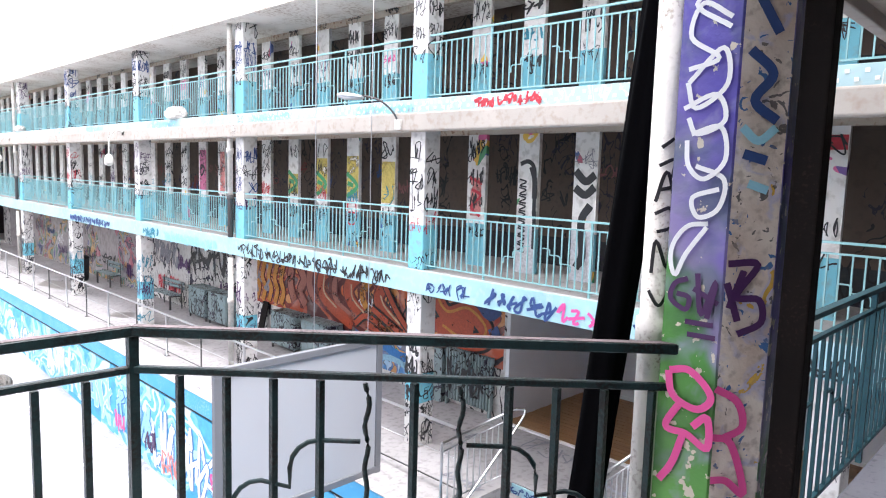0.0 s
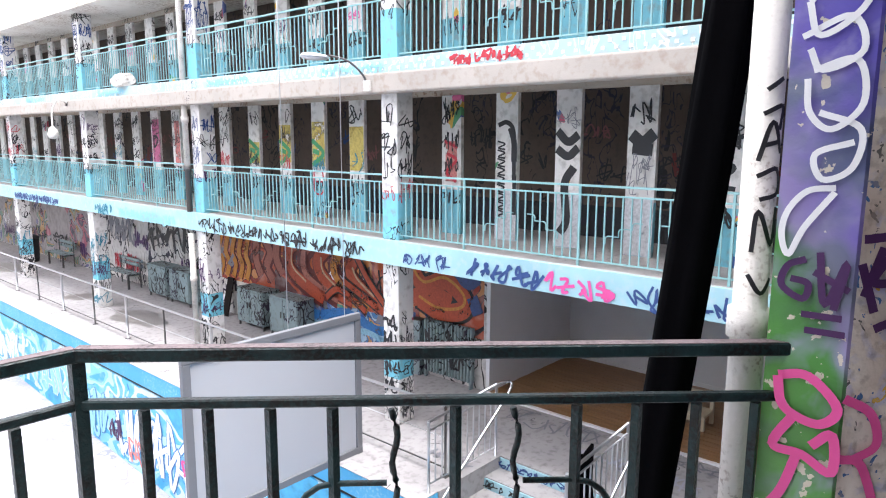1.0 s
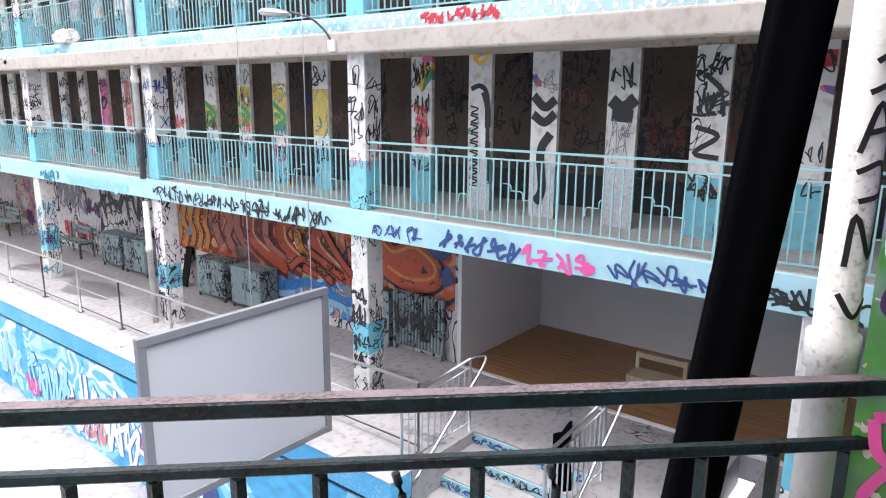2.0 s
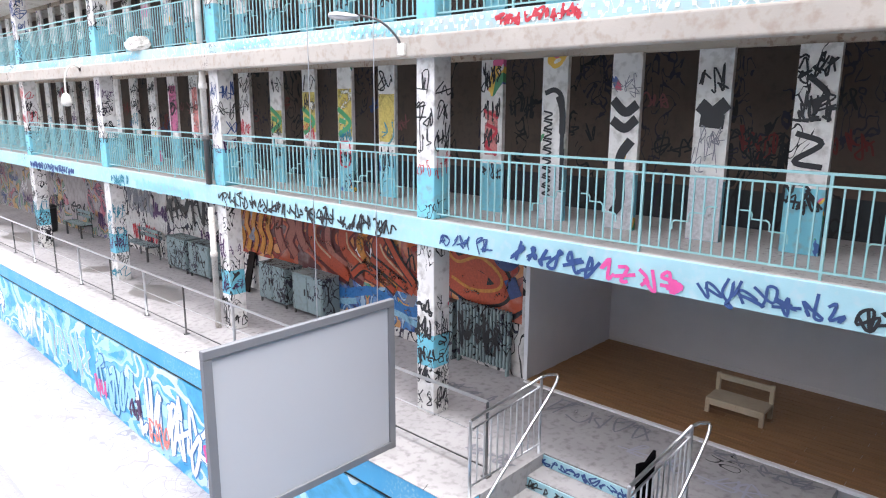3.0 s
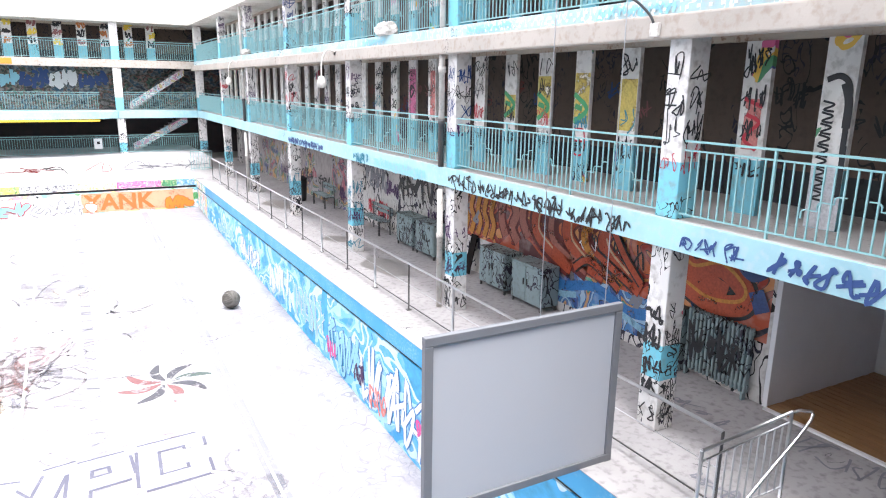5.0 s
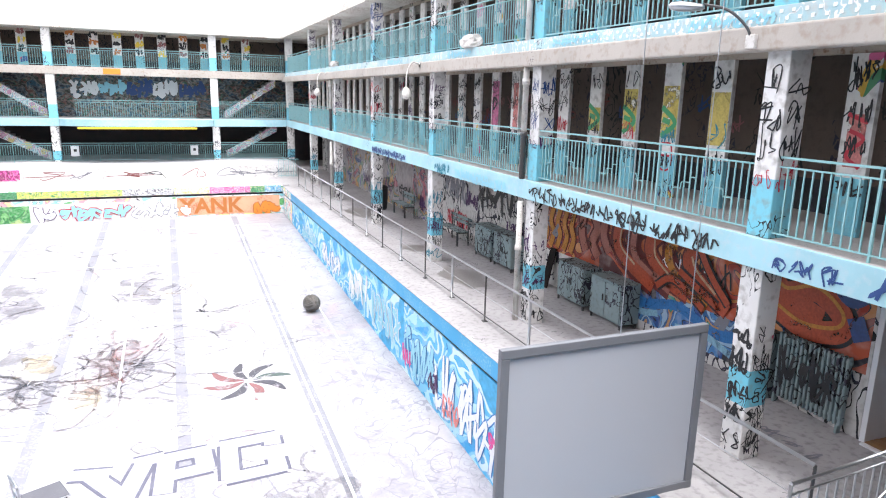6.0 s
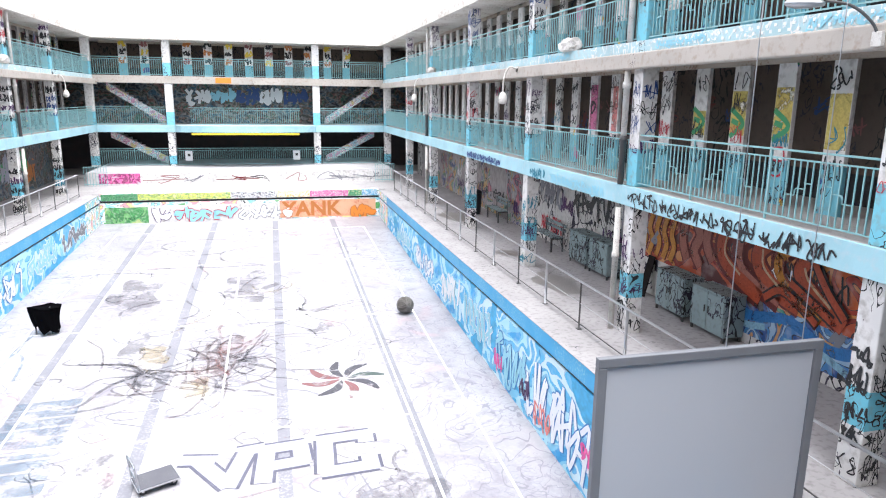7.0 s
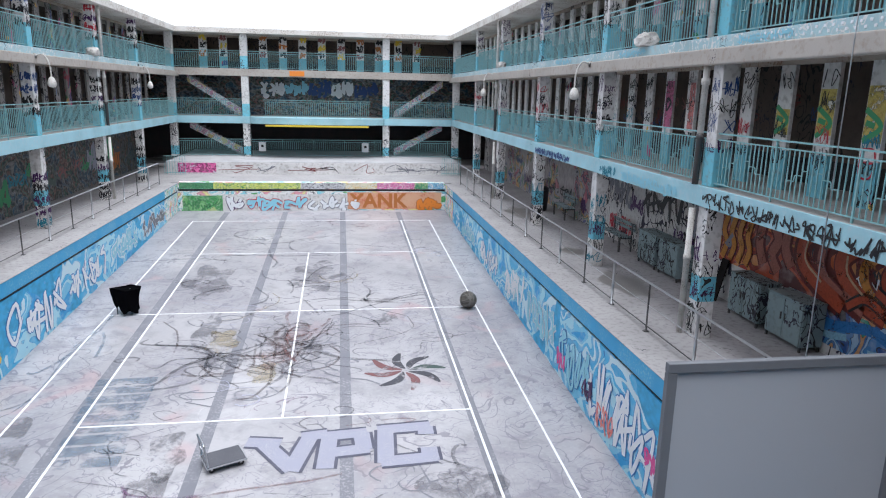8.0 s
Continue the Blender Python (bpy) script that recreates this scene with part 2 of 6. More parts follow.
INK = {n: worn(n + "_spray_paint", c, tuple(0.8 * v for v in c), 0.5, 0.6, 8.0) for n, c in dict(black=(0.015, 0.015, 0.018), navy=(0.03, 0.07, 0.22), pink=(0.75, 0.09, 0.33), white=(0.82, 0.83, 0.85), red=(0.5, 0.03, 0.05), purple=(0.06, 0.015, 0.09), teal=(0.02, 0.2, 0.28), yellow=(0.75, 0.55, 0.05), grey=(0.2, 0.2, 0.23), green=(0.05, 0.3, 0.12), orange=(0.8, 0.25, 0.03), salmon=(0.8, 0.25, 0.22), lilac=(0.37, 0.37, 0.45), sky=(0.3, 0.62, 0.74), blue=(0.04, 0.2, 0.52), rust=(0.5, 0.17, 0.04), dull_red=(0.27, 0.1, 0.1), dull_green=(0.09, 0.13, 0.115), dull_grey=(0.11, 0.11, 0.13), crimson=(0.17, 0.02, 0.018), flame=(0.45, 0.07, 0.025), amber=(0.62, 0.25, 0.03), cream=(0.62, 0.4, 0.24), dull_rose=(0.42, 0.14, 0.1)).items()}


def make_floor_mat():
    m, nt, bsdf = shader("pool_floor_concrete")
    vec, _ = where(nt)
    a, b, c = noise_tex(nt, vec, 0.25, 3.0), noise_tex(nt, vec, 1.6, 5.0, 0.5, 0.6), noise_tex(nt, vec, 14.0, 4.0)
    col = blend(nt, ramp(nt, a.outputs[0], 0.35, 0.65), (0.45, 0.435, 0.445), (0.29, 0.28, 0.3))
    col = blend(nt, calc(nt, "MULTIPLY", ramp(nt, b.outputs[0], 0.5, 0.7), 0.5), col, (0.19, 0.185, 0.2))
    col = blend(nt, calc(nt, "MULTIPLY", ramp(nt, c.outputs[0], 0.5, 0.8), 0.4), col, (0.5, 0.48, 0.49))
    col = blend(nt, calc(nt, "MULTIPLY", contour(nt, vec, 0.8, 0.014, 0.56, 0.3, 2.5), 0.75), col, (0.2, 0.19, 0.22))
    col = blend(nt, calc(nt, "MULTIPLY", contour(nt, vec, 2.2, 0.016, 0.52, 0.4, 2.2), 0.55), col, (0.22, 0.21, 0.25))
    pink = noise_tex(nt, vec, 0.5, 2.0, 1.0)
    col = blend(nt, calc(nt, "MULTIPLY", ramp(nt, pink.outputs[0], 0.62, 0.72), 0.35), col, (0.5, 0.3, 0.3))
    smudge = noise_tex(nt, vec, 0.7, 3.0, 2.5)
    col = blend(nt, calc(nt, "MULTIPLY", ramp(nt, smudge.outputs[0], 0.58, 0.7), 0.5), col, (0.2, 0.185, 0.22))
    finish(nt, bsdf, col, 0.36, 0.12, 22, vec)
    damp = nt.nodes.new("ShaderNodeMapRange")
    nt.links.new(a.outputs[0], damp.inputs[0])
    for i, v in enumerate((0.35, 0.65, 0.26, 0.46), 1):
        damp.inputs[i].default_value = v
    nt.links.new(damp.outputs[0], bsdf.inputs["Roughness"])
    return m


def faded(name, colour, cover=0.5, strength=0.85, scale=2.2):
    """Old spray paint rubbed thin: holes and pale streaks let the floor show through."""
    m, nt, bsdf = shader(name)
    vec, _ = where(nt)
    n, f = noise_tex(nt, vec, scale, 4.0, 0.8, 0.65), noise_tex(nt, vec, scale * 9, 3.0)
    col = blend(nt, ramp(nt, f.outputs[0], 0.35, 0.7), colour, tuple(0.7 * c for c in colour))
    finish(nt, bsdf, col, 0.5, 0.1, 30, vec)
    nt.links.new(calc(nt, "MULTIPLY", ramp(nt, calc(nt, "ADD", n.outputs[0], calc(nt, "MULTIPLY", f.outputs[0], 0.3)), 0.8 - 0.35 * cover, 0.92 - 0.3 * cover), strength), bsdf.inputs["Alpha"])
    return m


def make_plank_mat():
    m, nt, bsdf = shader("oak_floor_boards")
    vec, _ = where(nt, (6, 0.8, 1))
    g = noise_tex(nt, vec, 3.0, 5.0)
    o = nt.nodes.new("ShaderNodeObjectInfo")
    col = blend(nt, ramp(nt, g.outputs[0], 0.3, 0.7), (0.3, 0.155, 0.065), (0.2, 0.1, 0.04))
    col = blend(nt, calc(nt, "MULTIPLY", o.outputs["Random"], 0.3), col, (0.36, 0.2, 0.09))
    finish(nt, bsdf, col, 0.45, 0.05, 30, vec)
    return m


def near_pillar_mat():
    """Violet over green sprayed paint, cloudy from the can, with flaked patches down to the plaster."""
    m, nt, bsdf = shader("violet_and_green_sprayed_paint")
    vec, pos = where(nt)
    z = nt.nodes.new("ShaderNodeSeparateXYZ")
    nt.links.new(pos, z.inputs[0])
    n, f, c = noise_tex(nt, vec, 5.0, 3.0), noise_tex(nt, vec, 22.0, 5.0), noise_tex(nt, vec, 9.0, 3.0, 0.6)
    up = calc(nt, "ADD", z.outputs[2], calc(nt, "MULTIPLY", n.outputs[0], 0.35))
    up = calc(nt, "SUBTRACT", up, calc(nt, "MULTIPLY", calc(nt, "ADD", z.outputs[1], 20.79), 2.2))
    col = bands(nt, ramp(nt, up, 5.1, 7.9), [(0.0, (0.06, 0.22, 0.05)), (0.25, (0.13, 0.36, 0.08)), (0.47, (0.07, 0.26, 0.05)), (0.52, (0.3, 0.25, 0.48)), (0.62, (0.17, 0.13, 0.45)), (0.78, (0.1, 0.08, 0.42)), (1.0, (0.06, 0.05, 0.26))], False)
    col = blend(nt, calc(nt, "MULTIPLY", ramp(nt, c.outputs[0], 0.5, 0.72), 0.6), col, (0.34, 0.33, 0.5))
    col = blend(nt, calc(nt, "MULTIPLY", ramp(nt, n.outputs[0], 0.55, 0.4), 0.5), col, (0.05, 0.13, 0.06))
    low = ramp(nt, z.outputs[2], 6.35, 5.75)
    flake = calc(nt, "GREATER_THAN", calc(nt, "ADD", f.outputs[0], calc(nt, "MULTIPLY", low, 0.05)), 0.645)
    col = blend(nt, flake, col, (0.62, 0.57, 0.48))
    finish(nt, bsdf, col, 0.45, 0.5, 24, vec)
    return m


def near_plaster_mat():
    """Cream plaster with overspray, blue dabs, rusty bare patches and dark scuffs."""
    m, nt, bsdf = shader("flaked_cream_plaster")
    vec, _ = where(nt)
    a, b, c, d = noise_tex(nt, vec, 4.0, 3.0), noise_tex(nt, vec, 11.0, 4.0, 0.8), noise_tex(nt, vec, 30.0, 5.0), noise_tex(nt, vec, 17.0, 3.0, 1.2)
    col = blend(nt, ramp(nt, a.outputs[0], 0.4, 0.66), (0.72, 0.67, 0.6), (0.52, 0.43, 0.36))
    col = blend(nt, calc(nt, "MULTIPLY", ramp(nt, b.outputs[0], 0.54, 0.66), 0.75), col, (0.4, 0.42, 0.62))
    col = blend(nt, calc(nt, "GREATER_THAN", d.outputs[0], 0.655), col, (0.05, 0.14, 0.34))
    col = blend(nt, calc(nt, "GREATER_THAN", b.outputs[0], 0.69), col, (0.6, 0.38, 0.06))
    col = blend(nt, calc(nt, "MULTIPLY", calc(nt, "LESS_THAN", d.outputs[0], 0.345), 0.85), col, (0.05, 0.05, 0.055))
    col = blend(nt, calc(nt, "MULTIPLY", ramp(nt, c.outputs[0], 0.52, 0.66), 0.55), col, (0.28, 0.23, 0.19))
    finish(nt, bsdf, col, 0.7, 0.6, 24, vec)
    return m


FLOOR_MAT, PLANK, NEAR_PAINT = make_floor_mat(), make_plank_mat(), near_pillar_mat()
NEAR_PLASTER = near_plaster_mat()
PIPE_WHITE = worn("old_white_pipe_paint", (0.66, 0.64, 0.6), (0.3, 0.26, 0.22), 0.6, 0.36, 5.0, bump=0.4)
POST_DARK = worn("dark_brown_timber", (0.008, 0.006, 0.006), (0.025, 0.016, 0.014), 0.75, 0.4, 6.0, shine=0.15)
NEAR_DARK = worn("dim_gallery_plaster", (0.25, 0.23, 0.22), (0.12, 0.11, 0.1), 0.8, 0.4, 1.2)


# ---- building blocks ----
def boxes(name, items):
    """One mesh of axis-aligned blocks (x0, y0, z0, x1, y1, z1)."""
    verts, faces = [], []
    for x0, y0, z0, x1, y1, z1 in items:
        k = len(verts)
        verts += [(x, y, z) for z in (z0, z1) for y in (y0, y1) for x in (x0, x1)]
        faces += [tuple(k + i for i in f) for f in ((0, 2, 3, 1), (4, 5, 7, 6), (0, 1, 5, 4), (2, 6, 7, 3), (0, 4, 6, 2), (1, 3, 7, 5))]
    me = bpy.data.meshes.new(name)
    me.from_pydata(verts, [], faces)
    return me


def soft_box(name, box, bevel=0.02, segments=2):
    x0, y0, z0, x1, y1, z1 = box
    bm = bmesh.new()
    bmesh.ops.create_cube(bm, size=1)
    bmesh.ops.scale(bm, vec=(x1 - x0, y1 - y0, z1 - z0), verts=bm.verts)
    bmesh.ops.translate(bm, vec=((x0 + x1) / 2, (y0 + y1) / 2, (z0 + z1) / 2), verts=bm.verts)
    bmesh.ops.bevel(bm, geom=bm.edges[:], offset=bevel, segments=segments, affect="EDGES", profile=0.5)
    me = bpy.data.meshes.new(name)
    bm.to_mesh(me)
    bm.free()
    return me


def tube(name, lines, r, sides=6, smooth=True):
    """Round bars swept along polylines."""
    verts, faces = [], []
    for pts in lines:
        pts = [Vector(p) for p in pts]
        k = len(verts)
        for i, p in enumerate(pts):
            d = (pts[min(i + 1, len(pts) - 1)] - pts[max(i - 1, 0)]).normalized()
            a = d.cross(Vector((0, 0, 1)))
            a = a.normalized() if a.length > 0.2 else d.cross(Vector((0, 1, 0))).normalized()
            b = d.cross(a)
            verts += [p + r * (math.cos(w) * a + math.sin(w) * b) for w in (2 * math.pi * (j + 0.5) / sides for j in range(sides))]
        n = len(pts)
        faces += [(k + i * sides + j, k + i * sides + (j + 1) % sides, k + (i + 1) * sides + (j + 1) % sides, k + (i + 1) * sides + j) for i in range(n - 1) for j in range(sides)]
        faces += [tuple(k + j for j in range(sides)), tuple(k + (n - 1) * sides + j for j in reversed(range(sides)))]
    me = bpy.data.meshes.new(name)
    me.from_pydata(verts, [], faces)
    if smooth and sides > 5:
        me.polygons.foreach_set("use_smooth", [len(p.vertices) == 4 for p in me.polygons])
    return me


def lathe(name, profile, sides=14):
    """A turned shape from (radius, height) steps."""
    verts = [(r * math.cos(2 * math.pi * j / sides), r * math.sin(2 * math.pi * j / sides), z) for r, z in profile for j in range(sides)]
    faces = [(i * sides + j, i * sides + (j + 1) % sides, (i + 1) * sides + (j + 1) % sides, (i + 1) * sides + j) for i in range(len(profile) - 1) for j in range(sides)]
    faces += [tuple(reversed(range(sides))), tuple((len(profile) - 1) * sides + j for j in range(sides))]
    me = bpy.data.meshes.new(name)
    me.from_pydata(verts, [], faces)
    me.polygons.foreach_set("use_smooth", [len(p.vertices) == 4 for p in me.polygons])
    return me


def part(name, me, mat, parent=None, label="", loc=None):
    ob = new(name, me)
    if mat and not me.materials:
        me.materials.append(mat)
    if parent:
        ob.parent = parent
    if loc:
        ob.location = loc
    return tagged(ob, label)


def thing(name, label, category, group="", at=(0, 0, 0), turn=0.0):
    ob = new(name)
    ob.location, ob.rotation_euler, ob.empty_display_size = at, (0, 0, radians(turn)), 0.2
    return tagged(ob, label, category, group)


def setting(name, me, mat, label, category):
    return tagged(part(name, me, mat), label, category, "", "structure")


def spline(pts, steps=5):
    """A smooth line through points."""
    pts = [Vector(p) for p in pts]
    pts = [2 * pts[0] - pts[1], *pts, 2 * pts[-1] - pts[-2]]
    out = []
    for a, b, c, d in zip(pts, pts[1:], pts[2:], pts[3:]):
        for i in range(steps):
            t = i / steps
            out.append(0.5 * (2 * b + (c - a) * t + (2 * a - 5 * b + 4 * c - d) * t * t + (3 * b - a - 3 * c + d) * t ** 3))
    return [*out, pts[-2]]


def ribbons(name, strokes, width, base, u, v, lift=0.004):
    """Flat painted strokes on a surface: 2D points along u and v from base, lifted off it by a coat of paint."""
    u, v = Vector(u), Vector(v)
    n = u.cross(v).normalized()
    verts, faces = [], []
    for s, line in enumerate(strokes):
        k = len(verts)
        for i, p in enumerate(line):
            d = line[min(i + 1, len(line) - 1)] - line[max(i - 1, 0)]
            d = d.normalized() if d.length > 1e-9 else Vector((1, 0))
            side = Vector((-d.y, d.x)) * width * 0.5
            for q in (p + side, p - side):
                verts.append(Vector(base) + u * q.x + v * q.y + n * (lift + 0.0007 * (s % 6) + 0.0004 * min(i, 24)))
        faces += [(k + 2 * i, k + 2 * i + 1, k + 2 * i + 3, k + 2 * i + 2) for i in range(len(line) - 1)]
    me = bpy.data.meshes.new(name)
    me.from_pydata(verts, [], faces)
    return me


def scrawl(w, h, count, r):
    """Strokes of a sprayed tag that says nothing: bars, hooks, loops and zigzags, one beside another."""
    out = []
    for i in range(count):
        cw = w / count
        cx, lean = (i + 0.5) * cw + r.uniform(-0.12, 0.12) * cw, r.uniform(-0.1, 0.2) * cw
        lo, hi, a = r.uniform(-0.1, 0.25) * h, r.uniform(0.65, 1.05) * h, 0.7 * cw
        pts = [(r.uniform(-1, 1) * a, r.uniform(lo, hi)) for _ in range(r.randint(3, 6))]
        pts.insert(r.randint(0, 2), (r.uniform(-0.4, 0.4) * a, lo))
        pts.insert(r.randint(0, 3), (r.uniform(-0.4, 0.4) * a, hi))
        out.append([Vector((p.x, p.y)) for p in spline([(cx + x + lean * y / h, y, 0) for x, y in pts], 4)])
        if r.random() < 0.25:
            out.append([Vector((cx - a, 0.3 * h)), Vector((cx + a, r.uniform(0.2, 0.7) * h))])
    return out


def tag(parent, base, u, v, w, h, count, colour, width, r, name="sprayed_tag"):
    return part(name, ribbons(name, scrawl(w, h, count, r), width, base, u, v), INK[colour], parent)


def piece(parent, base, u, v, w, h, count, fill, edge, width, r):
    """A fat sprayed piece: broad strokes with a darker outline under them."""
    lines = scrawl(w, h, count, r)
    part("sprayed_piece", ribbons("sprayed_piece", lines, width * 1.55, base, u, v, 0.003), INK[edge], parent)
    part("sprayed_piece", ribbons("sprayed_piece", lines, width, base, u, v, 0.009), INK[fill], parent)


def lettering(text, size, mat, parent, m, stretch=1.0, name="painted_letters", bold=0.0):
    c = bpy.data.curves.new(name, "FONT")
    c.body, c.size, c.align_x, c.extrude, c.offset = text, size, "LEFT", 0.001, bold
    tmp = bpy.data.objects.new(name, c)
    scene.collection.objects.link(tmp)
    me = bpy.data.meshes.new_from_object(tmp.evaluated_get(bpy.context.evaluated_depsgraph_get()))
    bpy.data.objects.remove(tmp)
    me.transform(m @ Matrix.Diagonal((stretch, 1, 1, 1)))
    me.materials.clear()
    return part(name, me, mat, parent)


# ---- the pool ----
def sloped(name, x0, y0, x1, y1, lift, thick=0.3):
    v = [(x, y, floor_z(y) + lift - d) for d in (thick, 0) for y in (y0, y1) for x in (x0, x1)]
    me = bpy.data.meshes.new(name)
    me.from_pydata(v, [], [(0, 2, 3, 1), (4, 5, 7, 6), (0, 1, 5, 4), (2, 6, 7, 3), (0, 4, 6, 2), (1, 3, 7, 5)])
    return me


ground = setting("ground", boxes("ground", [(-400, -400, -2.3, 400, 400, -2.1)]), CONCRETE, "bare grey earth under the empty building", "ground")
pool_floor = setting("floor", sloped("floor", -POOL_X, POOL_S, POOL_X, POOL_N, 0), FLOOR_MAT, "stained pale concrete floor of the empty pool", "floor")
for x in (-4.25, -1.45, 1.35, 4.12):
    part("lane_line", sloped("lane_line", x - 0.13, POOL_S, x + 0.13, POOL_N - 0.4, 0.003, 0.002), LANE, pool_floor, "faded grey swimming lane stripe")
W = 0.025
for x0, y0, x1, y1 in ((-4.115 - W, -18.285, -4.115 + W, 11.885), (4.115 - W, -18.285, 4.115 + W, 11.885), (-5.485 - W, -18.285, -5.485 + W, 11.885), (5.485 - W, -18.285, 5.485 + W, 11.885),
                       (-W, -6.4 + W, W, 6.4 - W), (-4.115 + W, -6.4 - W, 4.115 - W, -6.4 + W), (-5.485 + W, -W, -4.115 - W, W), (-4.115 + W, -W, -W, W), (W, -W, 4.115 - W, W), (4.115 + W, -W, 5.485 - W, W), (-4.115 + W, 6.4 - W, 4.115 - W, 6.4 + W), (-5.485 + W, 11.885 - 2 * W, -4.115 - W, 11.885), (-4.115 + W, 11.885 - 2 * W, 4.115 - W, 11.885), (4.115 + W, 11.885 - 2 * W, 5.485 - W, 11.885)):
    part("court_line", sloped("court_line", x0, y0, x1, y1, 0.006, 0.003), WHITE_LINE, pool_floor, "white painted court line")

STEP_Y = (-17.75, -15.9)
for side, name in ((1, "right"), (-1, "left")):
    y_cut = STEP_Y[1] if side > 0 else POOL_S
    wall = setting("pool_wall_" + name, boxes("pool_wall", [(min(side * POOL_X, side * 6.95), y_cut, -1.6, max(side * POOL_X, side * 6.95), POOL_N, 1.56)]), POOL_PIECE, "blue pool wall covered in white and pink graffiti pieces", "wall")
    part("gutter_line", boxes("gutter_line", [(min(side * 6.63, side * 6.95), y_cut, 1.56, max(side * 6.63, side * 6.95), POOL_N, 1.64)]), BLACK_LINE, wall, "black overflow gutter slot")
    part("rim", soft_box("rim", (min(side * 6.57, side * 6.95), y_cut, 1.64, max(side * 6.57, side * 6.95), POOL_N, DECK - 0.002), 0.015), POOL_BLUE, wall, "bright blue painted rim")
    part("coping", soft_box("coping", (min(side * 6.56, side * 6.952), y_cut, DECK - 0.001, max(side * 6.56, side * 6.952), POOL_N, DECK + 0.012), 0.004), DECK_STAIN, wall, "pale worn concrete coping")
wall = setting("pool_wall_far", boxes("pool_wall", [(-6.95, POOL_N, -1.6, 6.95, POOL_N + 0.35, 1.62)]), FAR_PIECE, "pool end wall with green and orange graffiti", "wall")
part("gutter_line", boxes("gutter_line", [(-6.57, POOL_N + 0.03, 1.62, 6.57, POOL_N + 0.35, 1.72)]), BLACK_LINE, wall, "black overflow gutter slot")
part("rim", soft_box("rim", (-6.57, POOL_N - 0.03, 1.72, 6.57, POOL_N + 0.35, DECK + 0.06), 0.015), FAR_PIECE, wall)
setting("pool_wall_near", boxes("pool_wall", [(-6.95, POOL_S - 0.35, -1.6, 8.6, POOL_S, DECK - 0.004)]), POOL_BLUE, "plain blue painted pool end wall", "wall")

# ---- decks ----
deck_r = setting("deck_right", boxes("deck", [(6.955, STEP_Y[1], DECK - 0.5, WALL_X, FAR_Y, DECK), (8.3, POOL_S, DECK - 0.5, WALL_X, STEP_Y[1], DECK), (6.6, POOL_S, DECK - 0.5, 8.3, STEP_Y[0], DECK)]), DECK_STAIN, "grey stained concrete pool deck", "deck")
part("stair_cheek", boxes("stair_cheek", [(6.61, STEP_Y[1] - 0.004, -1.6, 8.3, STEP_Y[1] + 0.3, DECK - 0.51), (6.61, STEP_Y[0] - 0.3, -1.6, 8.3, STEP_Y[0], DECK - 0.51)]), MIX_WALL, deck_r)
setting("deck_left", boxes("deck", [(-WALL_X, POOL_S, DECK - 0.5, -6.955, FAR_Y, DECK)]), DECK_STAIN, "grey stained concrete pool deck", "deck")
setting("deck_far", boxes("deck", [(-6.95, POOL_N + 0.355, DECK - 0.5, 6.95, 18.0, DECK - 0.003)]), DECK_STAIN, "grey stained concrete deck at the pool end", "deck")
setting("deck_near", boxes("deck", [(-WALL_X, -24.5, DECK - 0.5, WALL_X, POOL_S - 0.355, DECK - 0.003)]), DECK_STAIN, "grey stained concrete deck at the pool end", "deck")
stairs = setting("pool_steps", boxes("pool_steps", [(8.29 - 0.36 * (i + 1), STEP_Y[0] + 0.003, -1.6, 8.29 - 0.36 * i, STEP_Y[1] - 0.006, DECK - 0.17 * (i + 1)) for i in range(5)]), DECK_STAIN, "broad concrete steps going down into the pool", "steps")
for i in range(5):
    part("riser", boxes("riser", [(8.27 - 0.36 * i, STEP_Y[0] + 0.01, DECK - 0.17 * (i + 1) + 0.005, 8.285 - 0.36 * i, STEP_Y[1] - 0.012, DECK - 0.17 * i - 0.012)]), FASCIA, stairs, "light blue tagged riser")

# ---- long side galleries: slabs, pillars, cabin walls ----
BACK_X = 11.6


